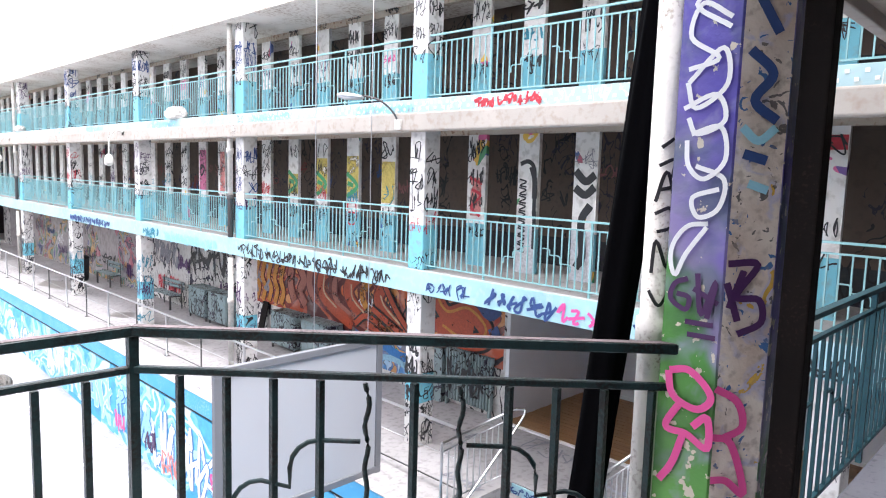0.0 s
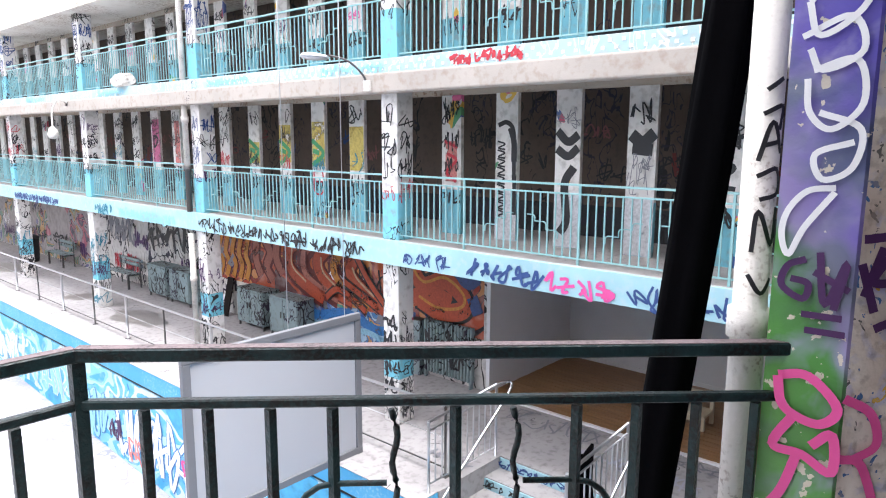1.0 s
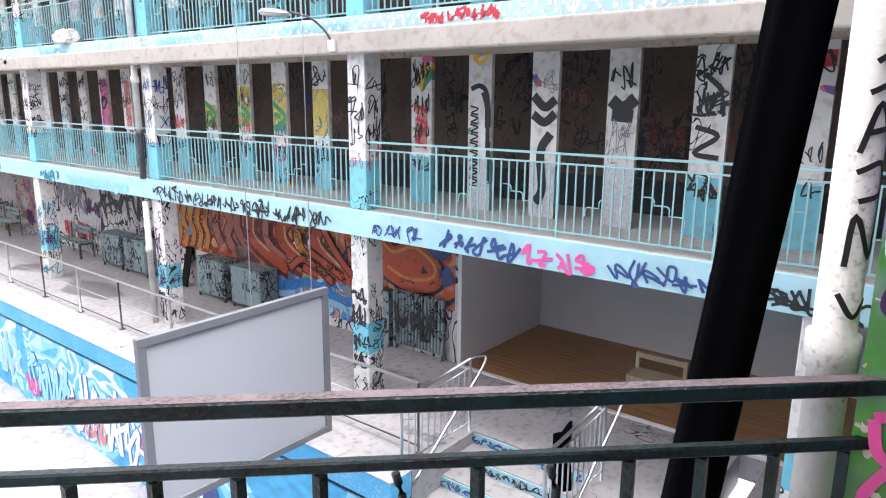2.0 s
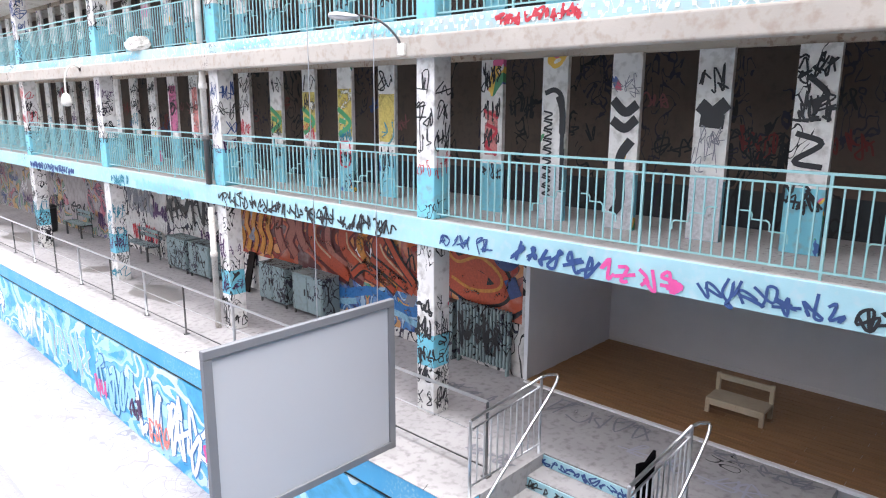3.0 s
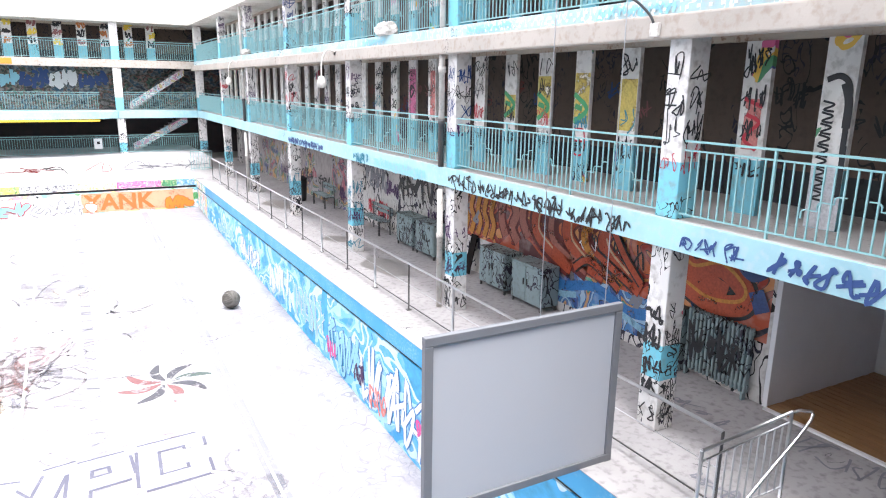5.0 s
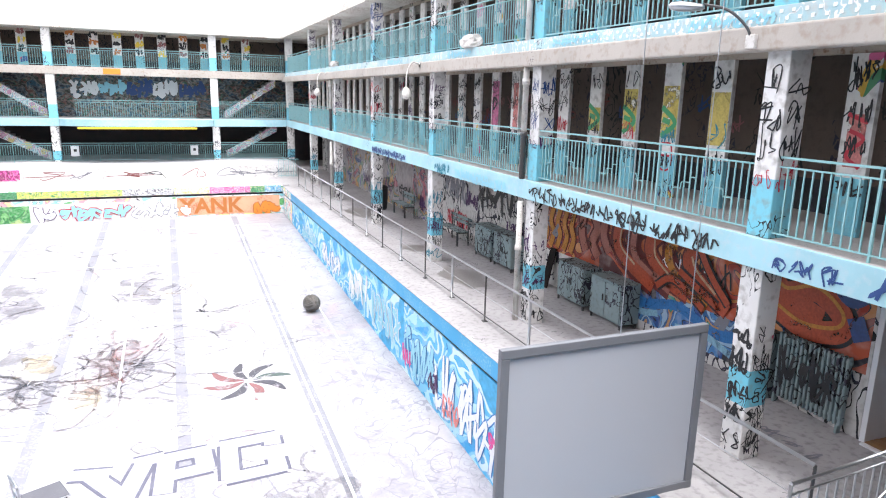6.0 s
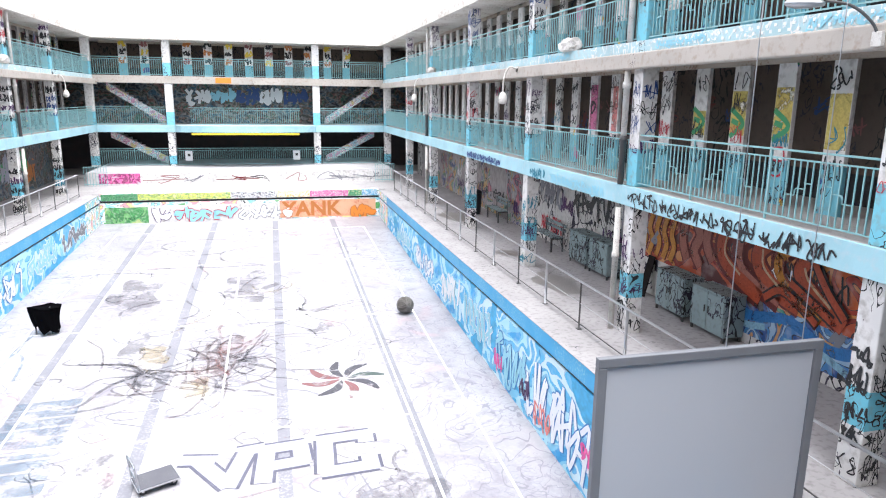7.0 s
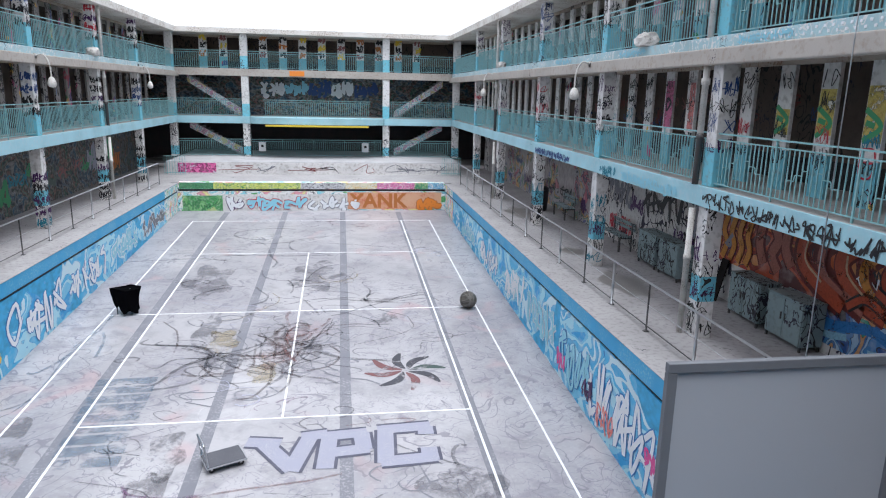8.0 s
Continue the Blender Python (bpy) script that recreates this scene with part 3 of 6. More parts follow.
def gallery(side, name):
    def b(x0, y0, z0, x1, y1, z1):
        return (min(side * x0, side * x1), y0, z0, max(side * x0, side * x1), y1, z1)
    n, f = NEAR_Y + 0.05 if side > 0 else -24.5, FAR_Y + 0.2
    for lvl, z, thick in (("lower", F1, 0.37), ("upper", F2, 0.4)):
        slab = setting("gallery_floor_%s_%s" % (lvl, name), boxes("gallery_floor", [b(8.04, n, z - 0.3, BACK_X, f, z)]), GALLERY_FLOOR, "concrete gallery floor with a worn grey surface", "floor")
        part("soffit", boxes("soffit", [b(8.04, n, z - 0.34, BACK_X, f, z - 0.302)]), SOFFIT, slab, "flaking cream soffit")
        if lvl == "lower":
            part("fascia", soft_box("fascia", b(7.98, n, z - thick, 8.038, f, z + 0.01), 0.008), FASCIA, slab, "light blue fascia covered in tags")
        else:
            part("fascia", soft_box("fascia", b(7.96, n, z - 0.2, 8.038, f, z + 0.01), 0.008), PALE_FASCIA, slab, "pale blue and white upper fascia")
            part("cornice", soft_box("cornice", b(7.84, n, z - 0.49, 8.038, f, z - 0.204), 0.03, 3), CORNICE, slab, "cream moulded cornice")
            if side > 0:
                stud = boxes("rivet", [(-0.012, -0.02, -0.02, 0, 0.02, 0.02)])
                for i in range(130):
                    part("rivet", stud, INK["white"], slab, "", (7.96, -20.6 + 0.17 * (i // 2) + 0.085 * (i % 2), z - 0.055 - 0.08 * (i % 2)))
    setting("ceiling_" + name, boxes("ceiling", [b(7.75, n, EAVE, BACK_X, f, EAVE + 0.28)]), EAVES, "weathered cream roof slab with a wide overhang", "ceiling")
    for y in PILLAR_Y[:-1]:
        for z0, z1, mat, lab in ((DECK, F1 - 0.34, PILLAR_LOW, "white pillar with black tags standing on the deck"), (F1, F2 - 0.34, PILLAR, "white pillar with a light blue base and black tags"), (F2, EAVE, PILLAR, "white pillar with a light blue base under the eaves")):
            if y < -19 and side > 0 and z0 > DECK:
                continue
            tagging = y > -19
            s = 0.17
            p = setting("pillar", soft_box("pillar", b(PIL_X - s, y - s, z0, PIL_X + s, y + s, z1), 0.015), mat, lab, "pillar")
            r = random.Random(int(10 * y) + int(z0) * 3 + side)
            for k in range(5 if z0 < 4 else 4):
                zz, hue = z0 + (0.1 if z0 < 4 else 0.6) + 0.36 * k, r.choice(["black", "black", "black", "navy", "red", "purple"] if z0 > 4 else ["black", "black", "black", "black", "purple", "teal"])
                if side > 0 and tagging:
                    tag(p, (PIL_X - s, y + 0.15, zz), (0, -1, 0), (0, 0, 1), 0.28, r.uniform(0.2, 0.5), r.randint(2, 3), hue, r.choice([0.012, 0.016, 0.022] if z0 > 4 else [0.02, 0.028, 0.034]), r)
                    tag(p, (PIL_X - s + 0.02, y - s, zz), (1, 0, 0), (0, 0, 1), 0.28, r.uniform(0.2, 0.5), r.randint(1, 3), hue, r.choice([0.014, 0.02]), r)
                elif side < 0 and y > -5:
                    tag(p, (-PIL_X + s, y - 0.15, zz), (0, 1, 0), (0, 0, 1), 0.3, 0.28, 3, hue, 0.035, r)
                    tag(p, (-PIL_X - s + 0.02, y - s, zz), (1, 0, 0), (0, 0, 1), 0.3, 0.28, 3, hue, 0.035, r)
    for lvl, z0, z1 in (("lower", F1, F2 - 0.34), ("upper", F2, EAVE)):
        w = setting("cabin_wall_%s_%s" % (lvl, name), boxes("cabin_wall", [b(CABIN_X + 0.02, n, z1 - 0.12, CABIN_X + 0.14, f - 1.5, z1)]), SOFFIT, "row of narrow piers between dark changing cabin doorways", "wall")
        for y in PIERS:
            if y < -19 and side < 0:
                continue
            p = part("pier", boxes("pier", [b(CABIN_X, y - 0.2, z0, CABIN_X + 0.07, y + 0.2, z1 - 0.122)]), PIER if side > 0 else PIER_SHADED, w, "white tagged pier with a blue base")
            if side > 0 and y < 6 and not (z0 < 6 and -17.5 < y < -15):
                r = random.Random(int(y * 100) + int(z0))
                hue = r.choice(["black", "black", "black", "navy", "red", "teal", "purple", "pink"])
                for k in range(4):
                    if r.random() < 0.75:
                        tag(p, (CABIN_X, y + 0.18, z0 + 0.5 + 0.44 * k), (0, -1, 0), (0, 0, 1), 0.36, r.uniform(0.2, 0.4), r.randint(2, 4), hue if k == 1 else "black", r.choice([0.014, 0.02, 0.028]), r)
        setting("cabin_back_%s_%s" % (lvl, name), boxes("cabin_back", [b(10.5, n, z0, 10.6, f, z1)]), CABIN_BACK, "brown tagged back wall of the changing cabins, darkened as in shade", "wall")
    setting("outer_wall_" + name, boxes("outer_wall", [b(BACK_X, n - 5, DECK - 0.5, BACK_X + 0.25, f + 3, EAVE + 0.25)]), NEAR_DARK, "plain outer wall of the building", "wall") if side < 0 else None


gallery(1, "right")
gallery(-1, "left")
setting("outer_wall_right", boxes("outer_wall", [(13.2, -25, DECK - 0.5, 13.45, 25, EAVE + 0.25)]), NEAR_DARK, "plain outer wall of the building", "wall")
setting("roof_right_back", boxes("roof_back", [(BACK_X, -20.6, EAVE, 13.2, 21.6, EAVE + 0.28)]), EAVES, "flat roof slab over the cabins", "roof")
setting("floor_right_back", boxes("floor_back", [(BACK_X, -20.6, F1 - 0.34, 13.2, 21.6, F1)]), SOFFIT, "concrete slab behind the cabins", "floor")

# ---- ground floor walls behind the decks ----
ROOM_N = -14.3
gw = setting("wall_right_ground", boxes("wall", [(WALL_X, ROOM_N + 0.1, DECK, WALL_X + 0.25, FAR_Y, F1 - 0.34)]), WHITE_WALL, "long plaster wall covered in murals and tags", "wall")
for y0, y1, z0, z1, mat, lab in ((-14.15, -8.2, DECK + 0.95, F1 - 0.36, FIRE, "red and orange flame mural"), (-12.3, -8.3, DECK + 0.2, DECK + 0.946, SEA, "blue mural below the flames"), (-8.196, -5.3, DECK + 0.9, F1 - 0.36, FIRE, "orange mural"), (2.2, 8.6, DECK + 0.02, F1 - 0.36, MIX_WALL, "grey and pink mural"), (10.5, 20, DECK + 0.02, F1 - 0.36, MIX_WALL, "mixed mural")):
    part("mural", boxes("mural", [(WALL_X - 0.006, y0, z0, WALL_X - 0.001, y1, z1)]), mat, gw, lab)


BANDS = {n: faded("sprayed_%s_mural_band" % n, c, 1.1, 0.92, 2.6) for n, c in dict(crimson=(0.15, 0.02, 0.018), flame=(0.48, 0.075, 0.025), amber=(0.6, 0.24, 0.03), cream=(0.62, 0.4, 0.24), dull_rose=(0.42, 0.14, 0.1), black=(0.015, 0.015, 0.018), navy=(0.03, 0.07, 0.22), blue=(0.04, 0.2, 0.52), sky=(0.3, 0.55, 0.7)).items()}


def sweep(lines, width, colour, lift):
    """Broad sprayed bands of the mural, along the wall from its left edge and up from the deck."""
    smooth = [[Vector((p.x, p.y)) for p in spline([(x, z, 0) for x, z in line], 8)] for line in lines]
    part("painted_band", ribbons("painted_band", smooth, width, (WALL_X - 0.006, -5.2, DECK), (0, -1, 0), (0, 0, 1), lift), BANDS[colour], gw)


flames = [[(0.25 + 0.3 * i, 1.0), (0.38 + 0.3 * i, 1.35), (0.22 + 0.31 * i, 1.65), (0.4 + 0.3 * i, 2.1)] for i in range(5)]
sweep(flames, 0.24, "crimson", 0.003)
sweep(flames, 0.17, "amber", 0.014)
blocks = [[(1.95, 2.1), (1.9, 1.6), (2.1, 1.2)], [(2.25, 2.15), (2.5, 1.8), (2.35, 1.45), (2.6, 1.15)], [(2.8, 2.2), (2.75, 1.7), (3.0, 1.35)]]
sweep(blocks, 0.36, "crimson", 0.004)
sweep(blocks, 0.24, "dull_rose", 0.016)
shells = [[(3.75 + 0.5 * i, 2.25), (3.3 + 0.52 * i, 1.98 - 0.05 * i), (3.3 + 0.56 * i, 1.55 - 0.04 * (i % 2)), (3.8 + 0.56 * i, 1.25), (4.5 + 0.48 * i, 1.0 + 0.06 * (i % 3))] for i in range(5)]
for i, ln in enumerate(shells):
    sweep([ln], 0.5 - 0.03 * i, "crimson", 0.004)
    sweep([ln], (0.3, 0.2, 0.34, 0.22, 0.28)[i], ("flame", "dull_rose", "flame", "amber", "flame")[i], 0.017)
    sweep([[(x + 0.09, z + 0.05) for x, z in ln[1:4]]], 0.05, ("cream", "crimson", "cream", "crimson", "cream")[i], 0.03)
hand = [[(4.6, 1.05), (5.0, 1.3), (5.5, 1.15), (5.9, 0.95)], [(5.2, 1.5), (5.7, 1.3), (6.2, 1.1)], [(5.6, 2.1), (6.0, 1.6), (6.45, 1.2)]]
sweep(hand, 0.22, "black", 0.032)
sweep(hand, 0.13, "flame", 0.044)
jaw = [[(7.15, 2.1), (7.5, 1.75), (8.05, 1.9), (8.5, 1.65), (8.45, 1.4), (7.9, 1.3), (7.4, 1.45)], [(7.2, 1.45), (7.7, 1.6), (8.2, 1.5)]]
sweep(jaw, 0.46, "black", 0.004)
sweep(jaw, 0.34, "flame", 0.017)
sweep([[(x, z + 0.07) for x, z in jaw[0]]], 0.06, "amber", 0.03)
sweep([[(8.3, 2.2), (8.6, 1.95), (8.85, 2.1)], [(8.7, 1.7), (8.85, 1.4)]], 0.26, "navy", 0.034)
sweep([[(3.4, 0.85), (4.2, 0.6), (5.2, 0.8), (6.2, 0.6), (6.9, 0.75)]], 0.2, "blue", 0.005)
sweep([[(3.5, 0.55), (4.1, 0.4), (4.7, 0.5)], [(5.2, 0.4), (5.9, 0.5), (6.6, 0.35)]], 0.13, "sky", 0.018)
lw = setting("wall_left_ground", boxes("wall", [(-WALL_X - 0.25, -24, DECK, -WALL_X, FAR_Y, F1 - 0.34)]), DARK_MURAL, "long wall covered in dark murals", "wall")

# ---- the white room ----
setting("room_wall_side", boxes("room_wall", [(WALL_X - 0.02, ROOM_N, DECK, 13.0, ROOM_N + 0.08, F1 - 0.341)]), ROOM_WHITE, "clean white painted side wall of the room", "wall")
setting("room_wall_back", boxes("room_wall", [(12.9, -21.5, DECK, 13.0, ROOM_N - 0.001, F1 - 0.345)]), ROOM_WHITE, "clean white painted back wall of the room", "wall")
setting("room_wall_near", boxes("room_wall", [(WALL_X, -21.5, DECK, 12.9, -21.4, F1 - 0.345)]), ROOM_WHITE, "clean white painted wall of the room", "wall")
setting("ceiling_room", boxes("ceiling", [(WALL_X + 0.3, -21.4, F1 - 0.4, 12.9, ROOM_N, F1 - 0.345)]), ROOM_WHITE, "white ceiling of the room", "ceiling")
rf = setting("floor_room", boxes("floor", [(WALL_X - 0.05, -21.4, DECK - 0.4, 12.9, ROOM_N - 0.002, DECK + 0.012)]), CONCRETE, "floor of oak boards with a pale edge", "floor")
part("threshold", soft_box("threshold", (WALL_X - 0.12, -21.4, DECK - 0.02, WALL_X - 0.045, ROOM_N - 0.002, DECK + 0.03), 0.006), SKIRT_WHITE, rf, "pale grey threshold strip")
PB = boxes("floor_board", [(0, 0, 0, 0.136, 1.76, 0.012)])
for i in range(20):
    for j in range(5):
        y = -21.38 + j * 1.768 + (0.6 * (i % 3)) - 1.2
        if y + 1.76 < ROOM_N - 0.004 and y > -21.4:
            part("floor_board", PB, PLANK, rf, "", (WALL_X - 0.03 + i * 0.1462, y, DECK + 0.012))
        elif y < ROOM_N - 0.2 and y > -21.4:
            part("floor_board", boxes("floor_board", [(0, 0, 0, 0.136, ROOM_N - 0.006 - y, 0.012)]), PLANK, rf, "", (WALL_X - 0.03 + i * 0.1462, y, DECK + 0.012))
setting("baseboard", boxes("baseboard", [(12.885, -21.4, DECK + 0.02, 12.899, ROOM_N - 0.02, DECK + 0.1)]), SKIRT_WHITE, "white skirting along the back wall", "baseboard")

# ---- far end ----
plat = setting("platform_far", boxes("platform", [(-8.0, 18.0, DECK - 0.5, 8.0, 26.0, DECK + 0.66)]), CONCRETE, "raised concrete platform behind a white tagged parapet", "platform")
part("parapet_face", boxes("parapet_face", [(-7.9, 17.96, DECK, 7.9, 17.995, DECK + 0.64)]), tagged_paint("parapet_paint", (0.74, 0.72, 0.71), ink=0.22, colour_ink=0.14, scale=2.0, width=0.03), plat, "white painted face with tags")
part("pink_piece", boxes("pink_piece", [(-7.4, 17.95, DECK + 0.08, -5.4, 17.957, DECK + 0.6)]), mural("pink_letter_paint", [(0.7, 0.1, 0.34), (0.75, 0.14, 0.4), (0.3, 0.02, 0.14), (0.72, 0.12, 0.36), (0.6, 0.5, 0.6)], 3.0, 0.5, 0.02), plat, "pink sprayed lettering")
for lvl, z in (("lower", F1), ("upper", F2)):
    s = setting("gallery_floor_%s_far" % lvl, boxes("gallery_floor", [(-8.03, FAR_Y - 0.15, z - 0.34, 8.03, 27.0, z)]), GALLERY_FLOOR, "concrete gallery floor at the pool end", "floor")
    part("fascia", soft_box("fascia", (-7.97, FAR_Y - 0.2, z - 0.4, 7.97, FAR_Y - 0.152, z + 0.01), 0.008), FASCIA if lvl == "lower" else CORNICE, s, "tagged fascia")
bow = [(3.9 * math.cos(a), FAR_Y - 0.2 - 1.5 * math.sin(a) ** 0.7) for a in np.linspace(0, math.pi, 15)]
me = bpy.data.meshes.new("balcony")
k = len(bow)
me.from_pydata([(x, y, z) for z in (F1 - 0.36, F1 + 0.004) for x, y in bow], [], [tuple(range(k)), tuple(reversed(range(k, 2 * k))), *[(i, (i + 1) % k, k + (i + 1) % k, k + i) for i in range(k)]])
setting("balcony_far", me, FASCIA, "bowed concrete balcony with a light blue edge", "balcony")
part("banner", soft_box("banner", (-2.9, FAR_Y - 1.78, F1 - 0.48, 2.9, FAR_Y - 1.72, F1 - 0.38), 0.01), INK["yellow"], bpy.data.objects["balcony_far"], "pale yellow strip under the edge")
setting("ceiling_far", boxes("ceiling", [(-7.74, FAR_Y - 0.55, EAVE + 0.003, 7.74, 27.0, EAVE + 0.27)]), EAVES, "weathered cream roof slab with a wide overhang", "ceiling")
for x in (-PIL_X, -4.15, 4.0, PIL_X):
    for z0, z1 in ((DECK + 0.66, F1 - 0.34), (F1, F2 - 0.34), (F2, EAVE)):
        setting("pillar", soft_box("pillar", (x - 0.2, FAR_Y - 0.15, z0, x + 0.2, FAR_Y + 0.25, z1), 0.015), PILLAR if z0 > 4 else PILLAR_LOW, "white pillar of the end gallery with tags", "pillar")
# near-black colour stands in for the shade at the back of the hall
setting("wall_far_ground", boxes("wall", [(-11.8, 25.6, DECK, 11.8, 25.9, F1 - 0.34)]), worn("hall_shade_paint", (0.05, 0.045, 0.05), (0.12, 0.07, 0.07), 0.8), "rear wall of the entrance hall, its deep shade put into the colour", "wall")
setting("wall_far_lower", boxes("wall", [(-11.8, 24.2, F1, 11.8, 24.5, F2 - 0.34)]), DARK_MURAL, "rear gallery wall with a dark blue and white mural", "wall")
cw = setting("cabin_wall_upper_far", boxes("cabin_wall", [(-7.9, 22.92, EAVE - 0.12, 7.9, 23.04, EAVE)]), SOFFIT, "row of narrow piers between dark doorways", "wall")
for i in range(12):
    q = part("pier", boxes("pier", [(-6.9 + 1.15 * i, 22.9, F2, -6.45 + 1.15 * i, 23.06, EAVE - 0.122)]), PIER, cw)
    r = random.Random(40 + i)
    for k in range(3):
        tag(q, (-6.86 + 1.15 * i, 22.896, F2 + 0.75 + 0.45 * k), (1, 0, 0), (0, 0, 1), 0.37, 0.36, 2, ("rust", "black", "yellow", "dull_red", "black")[(i + k) % 5], 0.07, r)
setting("cabin_back_upper_far", boxes("cabin_back", [(-11.8, 24.2, F2, 11.8, 24.3, EAVE)]), CABIN_BACK, "brown tagged back wall of the changing cabins, darkened as in shade", "wall")
STRINGER = mural("stair_stringer_pieces", [(0.66, 0.7, 0.72), (0.3, 0.55, 0.65), (0.72, 0.72, 0.7), (0.6, 0.3, 0.45), (0.7, 0.7, 0.66), (0.6, 0.5, 0.2)], 3.0, 0.6, 0.02)
for sx in (-1, 1):
    for z0, z1 in ((DECK + 0.66, F1 - 0.34), (F1, F2 - 0.34)):
        me = bpy.data.meshes.new("stringer")
        x0, x1, h = sx * 7.6, sx * 4.6, 0.42
        v = [(x0, 22.6, z1 - h), (x1, 22.6, z0), (x1, 22.6, z0 + h), (x0, 22.6, z1), (x0, 22.75, z1 - h), (x1, 22.75, z0), (x1, 22.75, z0 + h), (x0, 22.75, z1)]
        me.from_pydata(v, [], [(0, 1, 2, 3), (7, 6, 5, 4), (0, 4, 5, 1), (1, 5, 6, 2), (2, 6, 7, 3), (3, 7, 4, 0)])
        st = setting("staircase", me, STRINGER, "straight concrete stair with a pale tagged side", "stairs")
        n = 13
        part("flight", boxes("flight", [(min(x1 + (x0 - x1) * i / n, x1 + (x0 - x1) * (i + 1) / n), 22.76, z0 + (z1 - z0) * i / n - (0.1 if i else 0), max(x1 + (x0 - x1) * i / n, x1 + (x0 - x1) * (i + 1) / n), 23.9, z0 + (z1 - z0) * (i + 1) / n) for i in range(n)]), CONCRETE, st)

# ---- near end: the gallery the camera walks through ----
setting("gallery_floor_near", boxes("gallery_floor", [(-11.5, -24.5, F1 - 0.34, 8.03, NEAR_Y - 0.05, F1 - 0.002)]), NEAR_FLOOR, "grey concrete floor of the end gallery", "floor")
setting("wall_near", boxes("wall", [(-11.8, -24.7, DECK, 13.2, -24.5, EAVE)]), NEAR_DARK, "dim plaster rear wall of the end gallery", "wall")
setting("ceiling_near_gallery", boxes("ceiling", [(-11.5, -24.5, F2 - 0.34, 8.03, NEAR_Y - 0.05, F2)]), SOFFIT, "flaking cream gallery ceiling", "ceiling")
setting("gallery_floor_near_corner", boxes("gallery_floor", [(8.04, -24.5, F1 - 0.34, 13.2, NEAR_Y + 0.045, F1 - 0.004), (8.04, -24.5, F2 - 0.34, 13.2, NEAR_Y + 0.045, F2)]), NEAR_FLOOR, "concrete corner of the galleries", "floor")
setting("ceiling_near_roof", boxes("ceiling", [(-11.5, -24.5, EAVE + 0.004, 13.2, NEAR_Y - 0.1, EAVE + 0.27)]), EAVES, "weathered cream roof slab", "ceiling")
part("fascia", soft_box("fascia", (-7.9, NEAR_Y - 0.048, F2 - 0.4, 7.9, NEAR_Y + 0.02, F2), 0.01), CORNICE, bpy.data.objects["ceiling_near_gallery"])
RAILPTS = [(2.83, -20.88), (1.515, -19.5), (0.93, -19.48), (-0.37, -19.52), (-1.47, -20.94)]
me = bpy.data.meshes.new("balcony")
bp = [(2.8, NEAR_Y - 0.052), (1.58, -19.4), (0.93, -19.36), (-0.45, -19.4), (-1.7, NEAR_Y - 0.052)]
me.from_pydata([(x, y, z) for z in (F1 - 0.3, F1) for x, y in bp], [], [tuple(range(5)), tuple(reversed(range(5, 10))), *[(i, (i + 1) % 5, 5 + (i + 1) % 5, 5 + i) for i in range(5)]])
me.flip_normals()
setting("balcony_near", me, GALLERY_FLOOR, "concrete balcony jutting out over the pool", "balcony")

for sx in (-1, 1):
    setting("roof_corner", boxes("roof_corner", [(min(sx * 7.75, sx * 13.3), FAR_Y + 0.21, EAVE + 0.002, max(sx * 7.75, sx * 13.3), 27.0, EAVE + 0.265)]), EAVES, "weathered roof slab over the corner", "roof")
    setting("floor_corner", boxes("floor_corner", [(min(sx * 8.04, sx * 13.2), FAR_Y + 0.21, z - 0.34, max(sx * 8.04, sx * 13.2), 27.0, z - 0.003) for z in (DECK + 0.16, F1, F2)]), GALLERY_FLOOR, "concrete floor at the gallery corner", "floor")
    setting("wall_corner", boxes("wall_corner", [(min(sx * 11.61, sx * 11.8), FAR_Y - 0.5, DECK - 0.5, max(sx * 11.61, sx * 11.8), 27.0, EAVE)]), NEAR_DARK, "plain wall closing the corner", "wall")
setting("wall_far_outer", boxes("wall", [(-13.4, 27.0, DECK - 0.5, 13.4, 27.25, EAVE + 0.26)]), NEAR_DARK, "plain outer wall of the building", "wall")


# ---- railings with stepped ornaments ----
def railing_mesh_set(length):
    """Meshes of one railing of that length along +x, its foot at z 0."""
    n = max(2, round(length / 0.113))
    step = length / n
    orn = []
    c = 0.9
    while c < length - 0.5:
        for s in (-1, 1):
            pts, x, z = [], c + s * 0.57, 0.3
            for w, up in ((0.17, 0.1), (0.17, 0.1), (0.12, 0.08)):
                pts += [(x, 0, z), (x, 0, z + up - 0.035), (x - s * 0.012, 0, z + up - 0.012), (x - s * 0.035, 0, z + up)]
                x, z = x - s * w, z + up
            orn.append(pts + [(x, 0, z)])
        c += 1.8
    return n, step, orn


BAR = boxes("bar", [(-0.008, -0.008, 0.075, 0.008, 0.008, 0.87)])
POST = boxes("post", [(-0.014, -0.014, 0.0, 0.014, 0.014, 0.985)])


def railing(length, label, ornate=True):
    t = thing("railing", label, "railing", "gallery railings")
    n, step, orn = railing_mesh_set(length)
    part("handrail", boxes("handrail", [(0, -0.02, 0.975, length, 0.02, 1.0)]), RAIL, t)
    part("rail", boxes("rail", [(0, -0.012, 0.865, length, 0.012, 0.885)]), RAIL, t)
    part("rail", boxes("rail", [(0, -0.012, 0.07, length, 0.012, 0.09)]), RAIL, t)
    for i in range(1, n):
        if i % 16 == 0:
            part("post", POST, RAIL, t, "", (i * step, 0, 0))
        else:
            part("bar", BAR, RAIL, t, "", (i * step, 0, 0))
    if ornate:
        for pts in orn:
            part("ornament", tube("ornament", [pts], 0.0095, 4, False), RAIL, t)
    return t


made = {}


